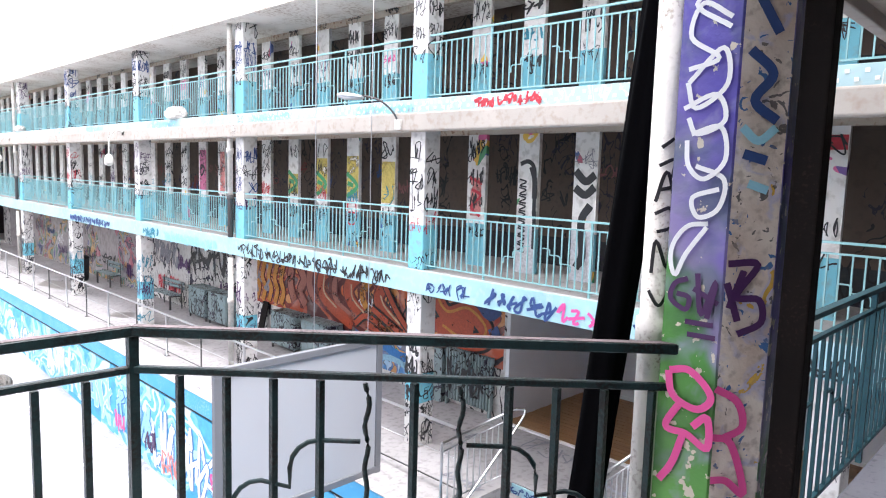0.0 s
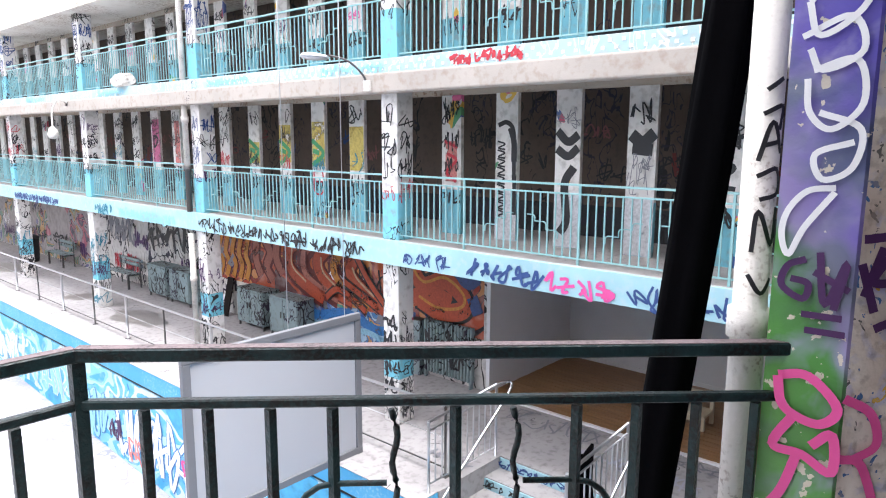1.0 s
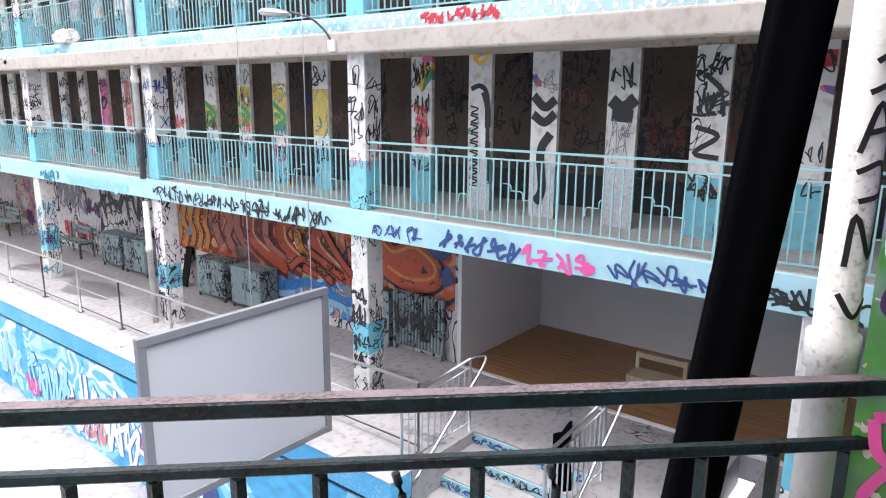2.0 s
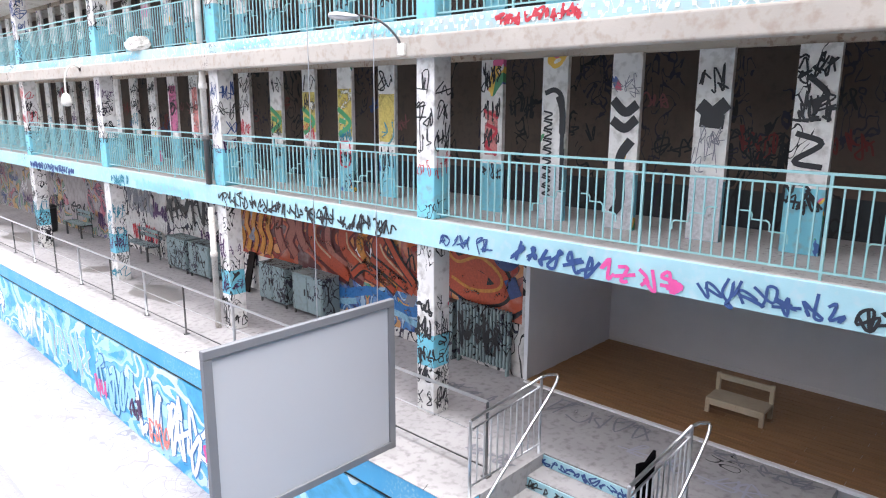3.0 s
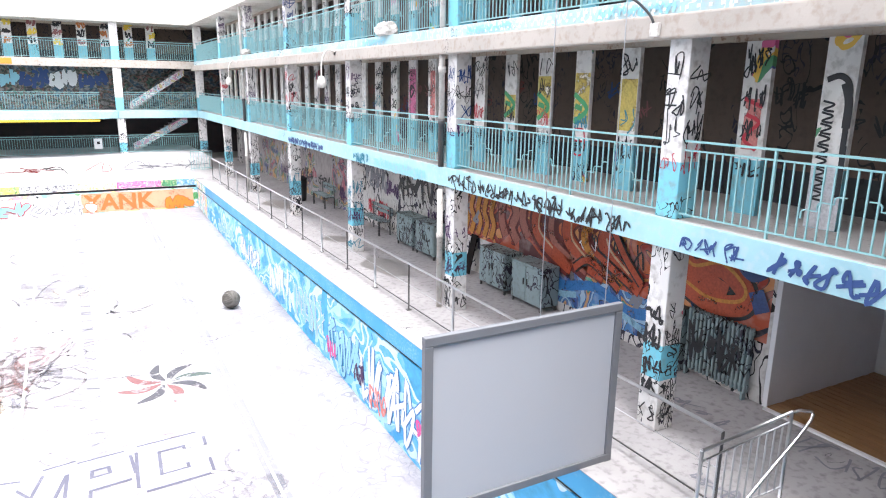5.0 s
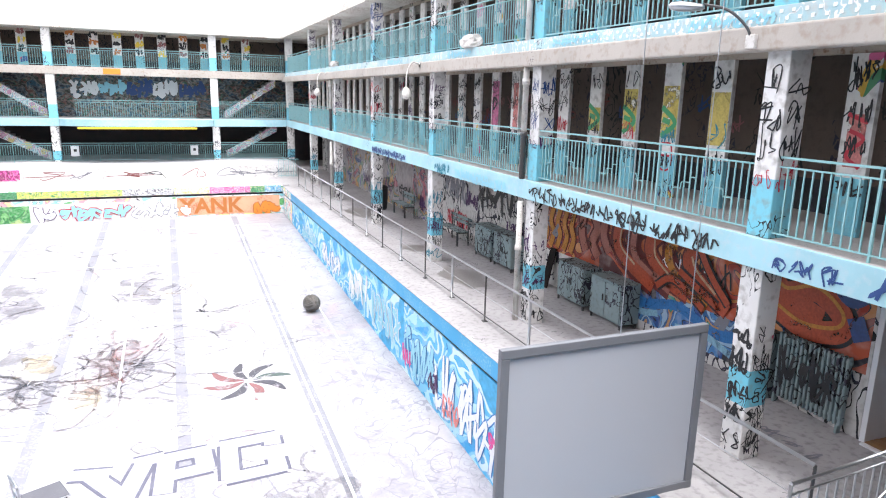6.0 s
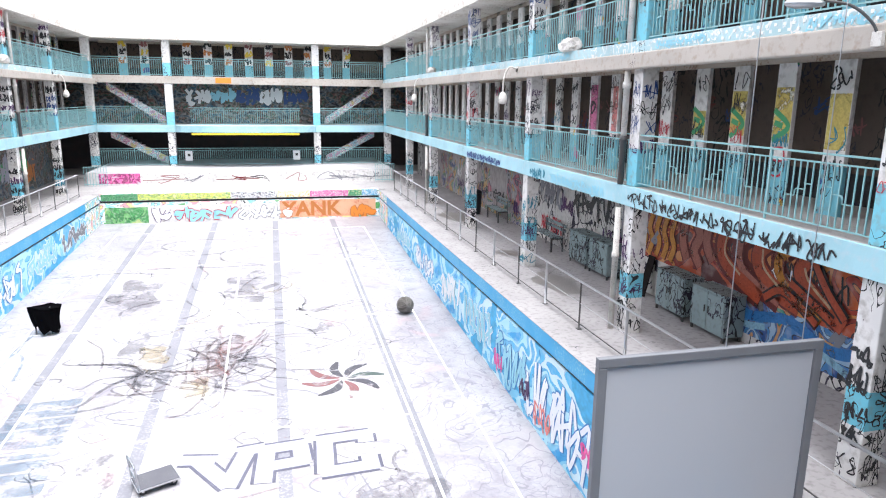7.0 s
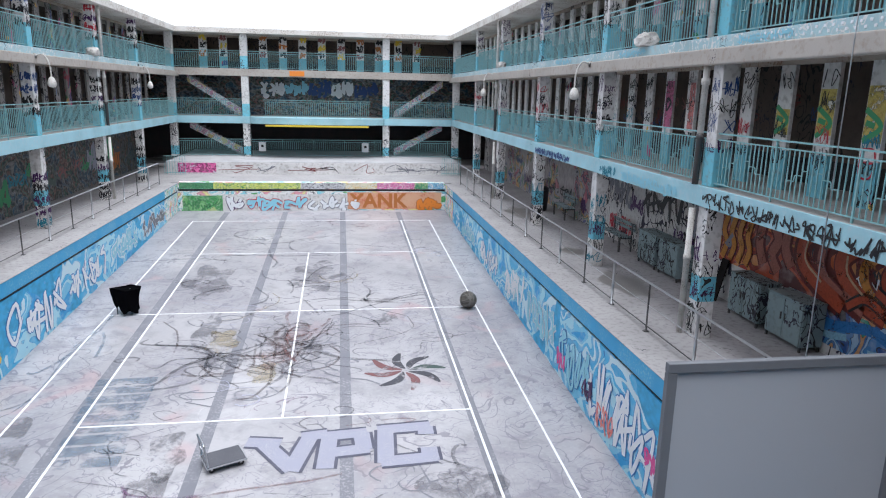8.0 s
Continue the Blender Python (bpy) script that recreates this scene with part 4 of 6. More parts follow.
def place_railing(x, y, z, length, turn, ornate=True):
    key = (round(length, 2), ornate)
    m = pose(x, y, z, 0, 0, turn)
    if key not in made:
        made[key] = railing(length, "turquoise painted iron railing with stepped ornaments on the gallery edge", ornate)
        made[key].matrix_basis = m
        return
    copy_thing(made[key], m)


for z in (F1, F2):
    for a, b in zip(PILLAR_Y, PILLAR_Y[1:]):
        lo, hi = a + 0.175, b - (0.175 if b < 20 else 0.0)
        if a < -19:
            lo = -20.76
        place_railing(8.14, lo, z, hi - lo, 90, a < 8)
        place_railing(-8.14, a + 0.175, z, hi - a - 0.175, 90, False)
    for a, b in ((-8.0, -4.36), (4.21, 8.0)):
        place_railing(a, FAR_Y - 0.08, z, b - a, 0, False)
place_railing(-3.94, FAR_Y - 0.08, F2, 7.73, 0, False)
place_railing(-3.0, FAR_Y - 1.55, F1, 6.0, 0, False)
for a, b in ((-8.0, -4.36), (-3.94, 3.79), (4.21, 8.0)):
    place_railing(a, FAR_Y - 0.06, DECK + 0.66, b - a, 0, False)
place_railing(3.12, NEAR_Y - 0.01, F1, 4.9, 0, True)
corner_rail = made[(4.9, True)]
for c in corner_rail.children_recursive:
    if c.type == "MESH":
        c.data = c.data.copy()
        c.data.materials.clear()
        c.data.materials.append(RAIL_BACKLIT)
tagged(corner_rail, "teal iron railing along the end gallery, coloured dark as seen backlit", "railing")

# ---- near railing of the balcony ----
nr = thing("balcony_railing", "chipped dark teal iron railing round the balcony", "railing")
for (xa, ya), (xb, yb) in zip(RAILPTS, RAILPTS[1:]):
    a, b = Vector((xa, ya, 0)), Vector((xb, yb, 0))
    d = (b - a).length
    ang = math.atan2(yb - ya, xb - xa)
    m = Matrix.Translation(a) @ Matrix.Rotation(ang, 4, "Z")
    for nm, z0, z1, w in (("handrail", F1 + 0.982, F1 + 1.017, 0.02), ("rail", F1 + 0.855, F1 + 0.88, 0.013), ("rail", F1 + 0.08, F1 + 0.105, 0.013)):
        me = soft_box(nm, (0, -w, z0, d, w, z1), 0.004, 1)
        me.transform(m)
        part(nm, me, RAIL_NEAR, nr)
    me = boxes("worn_top", [(0.004, -0.0165, F1 + 1.0165, d - 0.004, 0.0165, F1 + 1.0185)])
    me.transform(m)
    part("worn_top", me, RAIL_TOP, nr, "dusty mauve worn top of the handrail")
    n = max(2, round(d / 0.158))
    wavy = {n // 2 + 1, n // 2 - 1} if d > 1.5 else set()
    for i in range(1, n):
        p = a.lerp(b, i / n)
        if i in wavy:
            line = spline([(p.x + 0.016 * math.sin(3.2 * k) * math.cos(ang), p.y + 0.016 * math.sin(3.2 * k) * math.sin(ang), F1 + 0.1 + 0.0745 * k) for k in range(11)], 3)
            part("wavy_bar", tube("wavy_bar", [line], 0.009, 6), RAIL_NEAR, nr, "wavy ornamental bar")
        else:
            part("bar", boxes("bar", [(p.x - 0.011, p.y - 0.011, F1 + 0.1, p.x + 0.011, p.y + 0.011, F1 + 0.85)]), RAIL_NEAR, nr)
    part("post", boxes("post", [(xb - 0.016, yb - 0.016, F1, xb + 0.016, yb + 0.016, F1 + 0.98)]), RAIL_NEAR, nr)
    if d > 1.5:
        for s in (-1, 1):
            pts, x, z = [], d * 0.5 + s * 0.62, 0.35
            for w, up in ((0.2, 0.14), (0.24, 0.15)):
                pts += [(x, 0, z - 0.02), (x, 0, z + up - 0.1), (x - s * 0.008, 0, z + up - 0.062), (x - s * 0.03, 0, z + up - 0.03), (x - s * 0.062, 0, z + up - 0.008), (x - s * 0.1, 0, z + up)]
                x, z = x - s * w, z + up
            pts.append((x, 0, z))
            part("ornament", tube("ornament", [[m @ Vector((q[0], q[1], q[2] + F1)) for q in pts]], 0.009, 6), RAIL_NEAR, nr)

# ---- near pillar, pipe, post, hanging cloth ----
NP = [(2.75, -20.772), (2.765, -20.952), (2.875, -21.07), (3.08, -21.04), (3.08, -20.79)]
me = bpy.data.meshes.new("pillar")
me.from_pydata([(x, y, z) for z in (F1, F2 - 0.342) for x, y in NP], [], [(0, 1, 2, 3, 4), (9, 8, 7, 6, 5), *[(i, 5 + i, 5 + (i + 1) % 5, (i + 1) % 5) for i in range(5)]])
np_ = setting("pillar_near", me, NEAR_PAINT, "violet and green sprayed concrete pillar with white, purple and pink tags", "pillar")
FU = Vector((0.11, -0.118, 0)).normalized()
me = bpy.data.meshes.new("plaster_face")
me.from_pydata([(2.765 + FU.x * a - 0.004, -20.952 + FU.y * a - 0.004, z) for z in (F1, F2 - 0.345) for a in (0.006, 0.155)], [], [(0, 1, 3, 2)])
part("plaster_face", me, NEAR_PLASTER, np_, "flaked cream plaster face")


def strokes(lines, steps=6):
    return [[Vector((p.x, p.y)) for p in spline([(x, y, 0) for x, y in line], steps)] for line in lines]


u, v, base = Vector((0.015, -0.18, 0)).normalized(), (0, 0, 1), (2.75, -20.777, F1)
white = [[(0.03, 2.22), (0.14, 2.17), (0.04, 2.1), (0.15, 2.02)], [(0.15, 2.05), (0.06, 2.1), (0.03, 2.0), (0.12, 1.93), (0.03, 1.9)], [(0.03, 1.86), (0.13, 1.96), (0.15, 1.85), (0.06, 1.78), (0.03, 1.86)],
         [(0.02, 1.78), (0.12, 1.82), (0.15, 1.74), (0.07, 1.7), (0.04, 1.75)], [(0.05, 1.7), (0.14, 1.72), (0.16, 1.62), (0.1, 1.56), (0.05, 1.6), (0.04, 1.68)], [(0.07, 1.6), (0.16, 1.56), (0.15, 1.47), (0.09, 1.44), (0.07, 1.5), (0.15, 1.53)], [(0.12, 1.42), (0.06, 1.41), (0.02, 1.36), (0.01, 1.3), (0.03, 1.25), (0.06, 1.32), (0.12, 1.41)]]
part("sprayed_tag", ribbons("sprayed_tag", strokes(white), 0.015, base, u, v), INK["white"], np_, "white looping tag")
part("sprayed_tag", ribbons("sprayed_tag", strokes([[(0.07, 1.24), (0.03, 1.22), (0.02, 1.17), (0.07, 1.14), (0.08, 1.18), (0.04, 1.19)], [(0.1, 1.26), (0.12, 1.13), (0.16, 1.24), (0.14, 1.12)], [(0.09, 1.21), (0.17, 1.17)], [(0.07, 1.1), (0.16, 1.1)], [(0.08, 1.06), (0.17, 1.06)]]), 0.017, base, u, v, 0.006), INK["purple"], np_, "purple tag")
part("sprayed_tag", ribbons("sprayed_tag", strokes([[(0.03, 0.93), (0.1, 0.94), (0.17, 0.87), (0.13, 0.82), (0.05, 0.85), (0.03, 0.93)], [(0.08, 0.84), (0.03, 0.74), (0.1, 0.73), (0.17, 0.7), (0.165, 0.8), (0.12, 0.76)], [(0.09, 0.73), (0.06, 0.62), (0.02, 0.55)]]), 0.024, base, u, v, 0.005), INK["pink"], np_, "pink tag")
base2 = (2.761, -20.956, F1)
part("sprayed_tag", ribbons("sprayed_tag", strokes([[(0.01, 1.3), (0.1, 1.3), (0.04, 1.2), (0.11, 1.19), (0.12, 1.12), (0.05, 1.08)], [(0.01, 1.24), (0.05, 1.12)], [(0.06, 1.28), (0.02, 1.16)]]), 0.022, base2, FU, v), INK["purple"], np_)
part("sprayed_tag", ribbons("sprayed_tag", strokes([[(0.03, 1.95), (0.1, 1.88), (0.05, 1.8), (0.12, 1.74)], [(0.05, 2.1), (0.11, 2.0)], [(0.03, 1.64), (0.1, 1.62)]]), 0.03, base2, FU, v), INK["navy"], np_)
part("sprayed_tag", ribbons("sprayed_tag", strokes([[(0.02, 1.72), (0.07, 1.68), (0.12, 1.72)], [(0.05, 1.55), (0.11, 1.53)]]), 0.026, base2, FU, v, 0.006), INK["sky"], np_)
part("sprayed_tag", ribbons("sprayed_tag", strokes([[(0.0, 0.9), (0.07, 0.86), (0.09, 0.78), (0.03, 0.74)], [(0.0, 0.74), (0.06, 0.72), (0.11, 0.56), (0.05, 0.6), (0.0, 0.6)]]), 0.024, base2, FU, v, 0.006), INK["pink"], np_)
pipe = thing("drain_pipe", "old white painted drain pipe beside the sprayed pillar", "pipe")
part("tube", lathe("tube", [(0.045, F1), (0.045, F1 + 1.0), (0.056, F1 + 1.0), (0.056, F1 + 1.08), (0.045, F1 + 1.08), (0.045, F2 - 0.34)], 16), PIPE_WHITE, pipe, "", (2.81, -20.705, 0))
# black letters sprayed round the front of the pipe
PIPE_INK = [[(-0.02, 1.66), (0.02, 1.69)], [(-0.025, 1.6), (0.025, 1.62), (0.02, 1.56)], [(-0.03, 1.48), (0.0, 1.58), (0.03, 1.5)], [(-0.02, 1.52), (0.02, 1.53)], [(-0.03, 1.44), (0.02, 1.46), (0.03, 1.4), (-0.02, 1.38)], [(-0.03, 1.24), (-0.02, 1.35), (0.02, 1.26), (0.03, 1.36)], [(-0.035, 1.18), (0.0, 1.13), (0.03, 1.17)]]
me = ribbons("sprayed_tag", strokes(PIPE_INK, 5), 0.012, (0, 0, 0), (1, 0, 0), (0, 0, 1))
for q in me.vertices:
    a = math.radians(225) + q.co.x / 0.046
    q.co = Vector((2.81 + 0.0475 * math.cos(a), -20.705 + 0.0475 * math.sin(a), F1 + q.co.z))
part("sprayed_tag", me, INK["black"], pipe, "black sprayed letters")
setting("post_near", soft_box("post", (2.89, -21.17, F1, 2.965, -21.085, F2 - 0.342), 0.006), POST_DARK, "dark brown timber post behind the pillar", "post")

cl = thing("hanging_cloth", "long black cloth hanging in heavy folds outside the railing", "cloth")
bm_v, bm_f = [], []
rows_n, cols = 24, 20
for i in range(rows_n + 1):
    t = i / rows_n
    z = F2 - 0.05 - t * 4.2
    cx, cy, w = 3.02 - 0.03 * t, -20.605 + 0.44 * t, 0.066 + 0.012 * t
    for j in range(cols):
        a = 2 * math.pi * j / cols
        rr = w * (1 + 0.16 * math.sin(5 * a + 1.5 * math.sin(3 * t)) + 0.08 * math.sin(9 * a + 4 * t))
        bm_v.append((cx + 0.7 * rr * math.cos(a), cy + rr * math.sin(a), z))
for i in range(rows_n):
    bm_f += [(i * cols + j, i * cols + (j + 1) % cols, (i + 1) * cols + (j + 1) % cols, (i + 1) * cols + j) for j in range(cols)]
me = bpy.data.meshes.new("drape")
me.from_pydata(bm_v, [], bm_f + [tuple(range(cols)), tuple(rows_n * cols + j for j in reversed(range(cols)))])
me.polygons.foreach_set("use_smooth", [True] * len(me.polygons))
part("drape", me, BLACK_CLOTH, cl)
part("tie", tube("tie", [[(3.03, -20.6, F2 - 0.1), (3.06, -20.76, F2 - 0.12), (3.03, NEAR_Y + 0.02, F2 - 0.12)]], 0.012, 6), BLACK_CLOTH, cl)

# ---- projection screen hung over the pool ----
sc = thing("projection_screen", "large grey projection screen hung on wires over the pool", "screen")
X0, X1, Z0, Z1, YS = 4.4, 7.06, 2.0, 4.09, -14.3
part("sheet", boxes("sheet", [(X0 + 0.09, YS - 0.01, Z0 + 0.09, X1 - 0.09, YS + 0.01, Z1 - 0.09)]), SCREEN_GREY, sc, "plain light grey fabric")
for nm, bx in (("frame_rail", (X0, YS - 0.04, Z1 - 0.1, X1, YS + 0.04, Z1)), ("frame_rail", (X0, YS - 0.04, Z0, X1, YS + 0.04, Z0 + 0.1)), ("frame_stile", (X0, YS - 0.039, Z0 + 0.101, X0 + 0.1, YS + 0.039, Z1 - 0.101)), ("frame_stile", (X1 - 0.1, YS - 0.039, Z0 + 0.101, X1, YS + 0.039, Z1 - 0.101))):
    part(nm, soft_box(nm, bx, 0.008), FRAME_GREY, sc)
for x in (5.86, 6.8):
    part("wire", tube("wire", [[(x, YS, Z1), (x, YS, 11.3)]], 0.006, 5, False), STEEL, sc, "thin steel hanging wire")
tr = setting("roof_beam", boxes("roof_beam", [(-7.9, YS - 0.06, 11.3, 7.9, YS + 0.06, 11.45), (7.75, YS - 0.06, EAVE + 0.28, 7.9, YS + 0.06, 11.3), (-7.9, YS - 0.06, EAVE + 0.28, -7.75, YS + 0.06, 11.3)]), STEEL, "slender white steel beam across the hall", "beam")


# ---- things on the deck ----
def tag_row(parent, y0, y1, z, h, colour, width, seed, x=7.978):
    r = random.Random(seed)
    return tag(parent, (x, y0, z), (0, -1, 0), (0, 0, 1), y0 - y1, h, max(3, int((y0 - y1) / (0.62 * h))), colour, width, r)


low = bpy.data.objects["gallery_floor_lower_right"]
for y0, y1, z, h, c, w, s in ((-8.4, -13.4, F1 - 0.34, 0.27, "black", 0.03, 11), (-14.2, -15.2, F1 - 0.33, 0.22, "navy", 0.022, 12), (-15.5, -16.7, F1 - 0.36, 0.3, "navy", 0.042, 13), (-16.8, -17.7, F1 - 0.36, 0.26, "pink", 0.04, 14), (-17.9, -19.2, F1 - 0.37, 0.28, "navy", 0.03, 15), (-19.3, -20.4, F1 - 0.36, 0.26, "black", 0.03, 16), (-3.2, -4.2, F1 - 0.34, 0.22, "teal", 0.04, 17), (2.8, -0.8, F1 - 0.34, 0.22, "navy", 0.045, 18), (-4.6, -7.4, F1 - 0.36, 0.24, "sky", 0.04, 21)):
    tag_row(low, y0, y1, z, h, c, w, s)
up = bpy.data.objects["gallery_floor_upper_right"]
tag_row(up, -15.2, -16.4, F2 - 0.17, 0.16, "red", 0.03, 19, 7.958)
for s, y0 in enumerate((-12.5, -9.0, -4.0, 1.0)):
    tag_row(up, y0, y0 - 1.4, F2 - 0.17, 0.15, "sky", 0.025, 30 + s, 7.958)

# tall pictures on single piers of the lower cabins
cab = bpy.data.objects["cabin_wall_lower_right"]


PATCHES = {n: faded("worn_%s_pier_paint" % n, c, k, 0.95, 3.0) for n, c, k in (("straw", (0.64, 0.5, 0.12), 0.95), ("salmon", (0.68, 0.24, 0.22), 0.85), ("pink", (0.6, 0.16, 0.3), 0.9), ("red", (0.5, 0.03, 0.05), 1.3), ("pale", (0.58, 0.59, 0.61), 1.4))}


def patch(y, z0, z1, colour, w=0.19, lift=0.003):
    part("painted_patch", boxes("painted_patch", [(CABIN_X - lift - 0.001, y - w, F1 + z0, CABIN_X - lift + 0.0005, y + w, F1 + z1)]), PATCHES[colour], cab)


def pier_strokes(y, lines, width, colour, lift=0.006):
    part("sprayed_tag", ribbons("sprayed_tag", strokes(lines), width, (CABIN_X, y + 0.19, F1), (0, -1, 0), (0, 0, 1), lift), INK[colour], cab)


for y, z0, z1, c in ((-11.85, 0.95, 1.75, "straw"), (-10.74, 1.0, 1.85, "straw"), (-9.67, 1.05, 1.8, "straw"), (-8.56, 1.0, 1.45, "straw"), (-5.24, 0.9, 1.95, "salmon"), (-4.14, 0.9, 2.0, "pink"), (-14.13, 0.85, 1.5, "salmon"), (-19.48, 1.95, 2.12, "red")):
    patch(y, z0, z1, c, 0.19 if c != "salmon" else 0.12)
for y in (-10.74, -9.67, -8.56):
    pier_strokes(y, [[(0.0, 1.5), (0.34, 1.25), (0.02, 1.02)], [(0.03, 1.3), (0.22, 1.25)]], 0.09, "green")
pier_strokes(-15.22, [[(0.04, 1.74), (0.2, 1.78), (0.32, 1.66), (0.34, 1.3), (0.345, 0.9)], [(0.35, 1.0), (0.355, 0.4)]], 0.07, "black")
pier_strokes(-15.22, [[(0.26, 1.7), (0.33, 1.5), (0.34, 1.2)]], 0.1, "black")
pier_strokes(-15.22, [[(0.03, 1.5 - 0.13 * k), (0.17, 1.46 - 0.13 * k), (0.05, 1.4 - 0.13 * k), (0.18, 1.38 - 0.13 * k)] for k in range(9)], 0.026, "black")
pier_strokes(-16.28, [[(0.02, 1.65), (0.2, 1.5), (0.36, 1.6)], [(0.02, 1.4), (0.2, 1.3), (0.36, 1.42)]], 0.12, "black")
pier_strokes(-16.28, [[(0.3, 1.15), (0.16, 0.9), (0.2, 0.4), (0.1, 0.2)]], 0.13, "black")
r = random.Random(17)
for y, z, h, c in ((-17.38, 1.75, 0.3, "black"), (-17.38, 0.85, 0.4, "grey"), (-17.38, 1.1, 0.25, "grey"), (-16.28, 1.7, 0.3, "grey"), (-18.45, 1.85, 0.28, "black"), (-18.45, 1.45, 0.3, "black"), (-18.45, 0.45, 0.2, "black")):
    tag(cab, (CABIN_X - 0.004, y + 0.17, F1 + z), (0, -1, 0), (0, 0, 1), 0.34, h, 3, c, 0.022 if c == "black" else 0.01, r)
pier_strokes(-17.38, [[(0.04, 1.6), (0.2, 1.5), (0.36, 1.62)], [(0.06, 1.42), (0.34, 1.4)]], 0.16, "black")
pier_strokes(-18.45, [[(0.04, 1.3), (0.3, 1.2), (0.05, 1.0), (0.33, 0.95)], [(0.1, 1.9), (0.3, 1.7), (0.1, 1.6)]], 0.06, "black")
pier_strokes(-14.13, [[(0.1, 1.3), (0.3, 1.2), (0.1, 1.0), (0.3, 0.85)], [(0.05, 1.5), (0.33, 1.4)]], 0.05, "red")
pier_strokes(-10.74, [[(0.05, 0.9), (0.3, 0.88), (0.3, 0.5), (0.06, 0.5), (0.05, 0.9)], [(0.05, 0.7), (0.3, 0.7)]], 0.035, "red")
for y in (-15.22, -16.28, -17.38):
    patch(y, 0.004, 0.76, "pale", 0.198, 0.002)
pier_strokes(-4.14, [[(0.1, 1.6), (0.3, 1.5), (0.1, 1.3), (0.1, 1.6)]], 0.06, "black")

# stacked letters on an upper pillar
for i, ch in enumerate("AZA"):
    lettering(ch, 0.36, INK["black"], low, Matrix.Translation((PIL_X - 0.175, -2.48, F2 + 1.75 - 0.33 * i)) @ Matrix.Rotation(radians(-90), 4, "Z") @ Matrix.Rotation(radians(90), 4, "X"), 0.9)

# ---- deck rails ----
PX = 7.32
rail_y = [-15.7, -13.5, -11.7, -9.8, -7.93, -6.15, -4.36, -2.37, -0.6, 1.2, 3.0, 4.8, 6.6, 8.4, 10.2, 12.0, 13.8]
for side in (1, -1):
    t = thing("deck_railing", "grey steel tube railing along the pool deck", "railing", "deck railings")
    ys = rail_y if side > 0 else rail_y[4:]
    part("handrail", tube("handrail", [[(side * PX, ys[0], DECK + 1.0), (side * PX, ys[-1], DECK + 1.0)]], 0.022, 8), STEEL, t)
    part("rail", tube("rail", [[(side * PX, ys[0], DECK + 0.12), (side * PX, ys[-1], DECK + 0.12)]], 0.012, 6), DARK_STEEL, t)
    part("rail", tube("rail", [[(side * PX, ys[0], DECK + 0.55), (side * PX, ys[-1], DECK + 0.55)]], 0.006, 5), STEEL, t, "thin wire rail")
    for i, y in enumerate(ys):
        part("post", tube("post", [[(side * PX, y, DECK), (side * PX, y, DECK + 1.0)]], 0.026 if i % 2 else 0.018, 8), STEEL if i % 2 else DARK_STEEL, t)
        part("foot", boxes("foot", [(side * PX - 0.05, y - 0.05, DECK, side * PX + 0.05, y + 0.05, DECK + 0.012)]), DARK_STEEL, t)


def step_rail(y, label):
    t = thing("step_railing", label, "railing", "step railings")
    part("handrail", tube("handrail", [[(6.82, y, DECK + 0.98), (8.25, y, DECK + 1.08)]], 0.021, 8), STEEL, t)
    part("rail", tube("rail", [[(6.82, y, DECK + 0.86), (8.25, y, DECK + 0.96)]], 0.012, 6), STEEL, t)
    part("rail", tube("rail", [[(6.82, y, DECK + 0.14), (8.25, y, DECK + 0.14)]], 0.012, 6), STEEL, t)
    for x in (6.82, 8.25):
        part("post", tube("post", [[(x, y, DECK), (x, y, DECK + 0.98 + 0.07 * (x - 6.82))]], 0.021, 8), STEEL, t)
    for i in range(1, 11):
        x = 6.82 + i * 0.13
        part("bar", tube("bar", [[(x, y, DECK + 0.14), (x, y, DECK + 0.86 + 0.07 * (x - 6.82))]], 0.011, 5, False), STEEL, t)
    part("sloping_handrail", tube("sloping_handrail", [spline([(8.25, y, DECK + 1.08), (8.36, y - 0.06, DECK + 1.1), (8.4, y - 0.14, DECK + 1.02), (7.7, y - 0.14, DECK + 0.5), (6.85, y - 0.14, DECK - 0.12)], 5)], 0.02, 8), plain_metal("bright_steel", (0.75, 0.76, 0.78), 0.25) if "bright_steel" not in bpy.data.materials else bpy.data.materials["bright_steel"], t, "bright bent handrail")
    return t


step_rail(-15.85, "grey steel barred railing beside the pool steps")
step_rail(-17.85, "grey steel railing beside the steps with a dark coat on it")
coat = thing("dark_coat", "black cloth hung over the step railing", "cloth")
g = []
for i in range(9):
    for j in range(7):
        a, h = (j - 3) / 3, i / 8
        g.append((7.35 + 0.2 * a + 0.02 * math.sin(3 * h + j), -17.79 + 0.06 * math.sin(2.2 * j) * h + 0.05, DECK + 0.98 - 0.8 * h + 0.06 * abs(a)))
me = bpy.data.meshes.new("cloth")
me.from_pydata(g, [], [(i * 7 + j, i * 7 + j + 1, (i + 1) * 7 + j + 1, (i + 1) * 7 + j) for i in range(8) for j in range(6)])
me.polygons.foreach_set("use_smooth", [True] * len(me.polygons))
c = part("drape", me, BLACK_CLOTH, coat)
c.modifiers.new("thick", "SOLIDIFY").thickness = 0.03

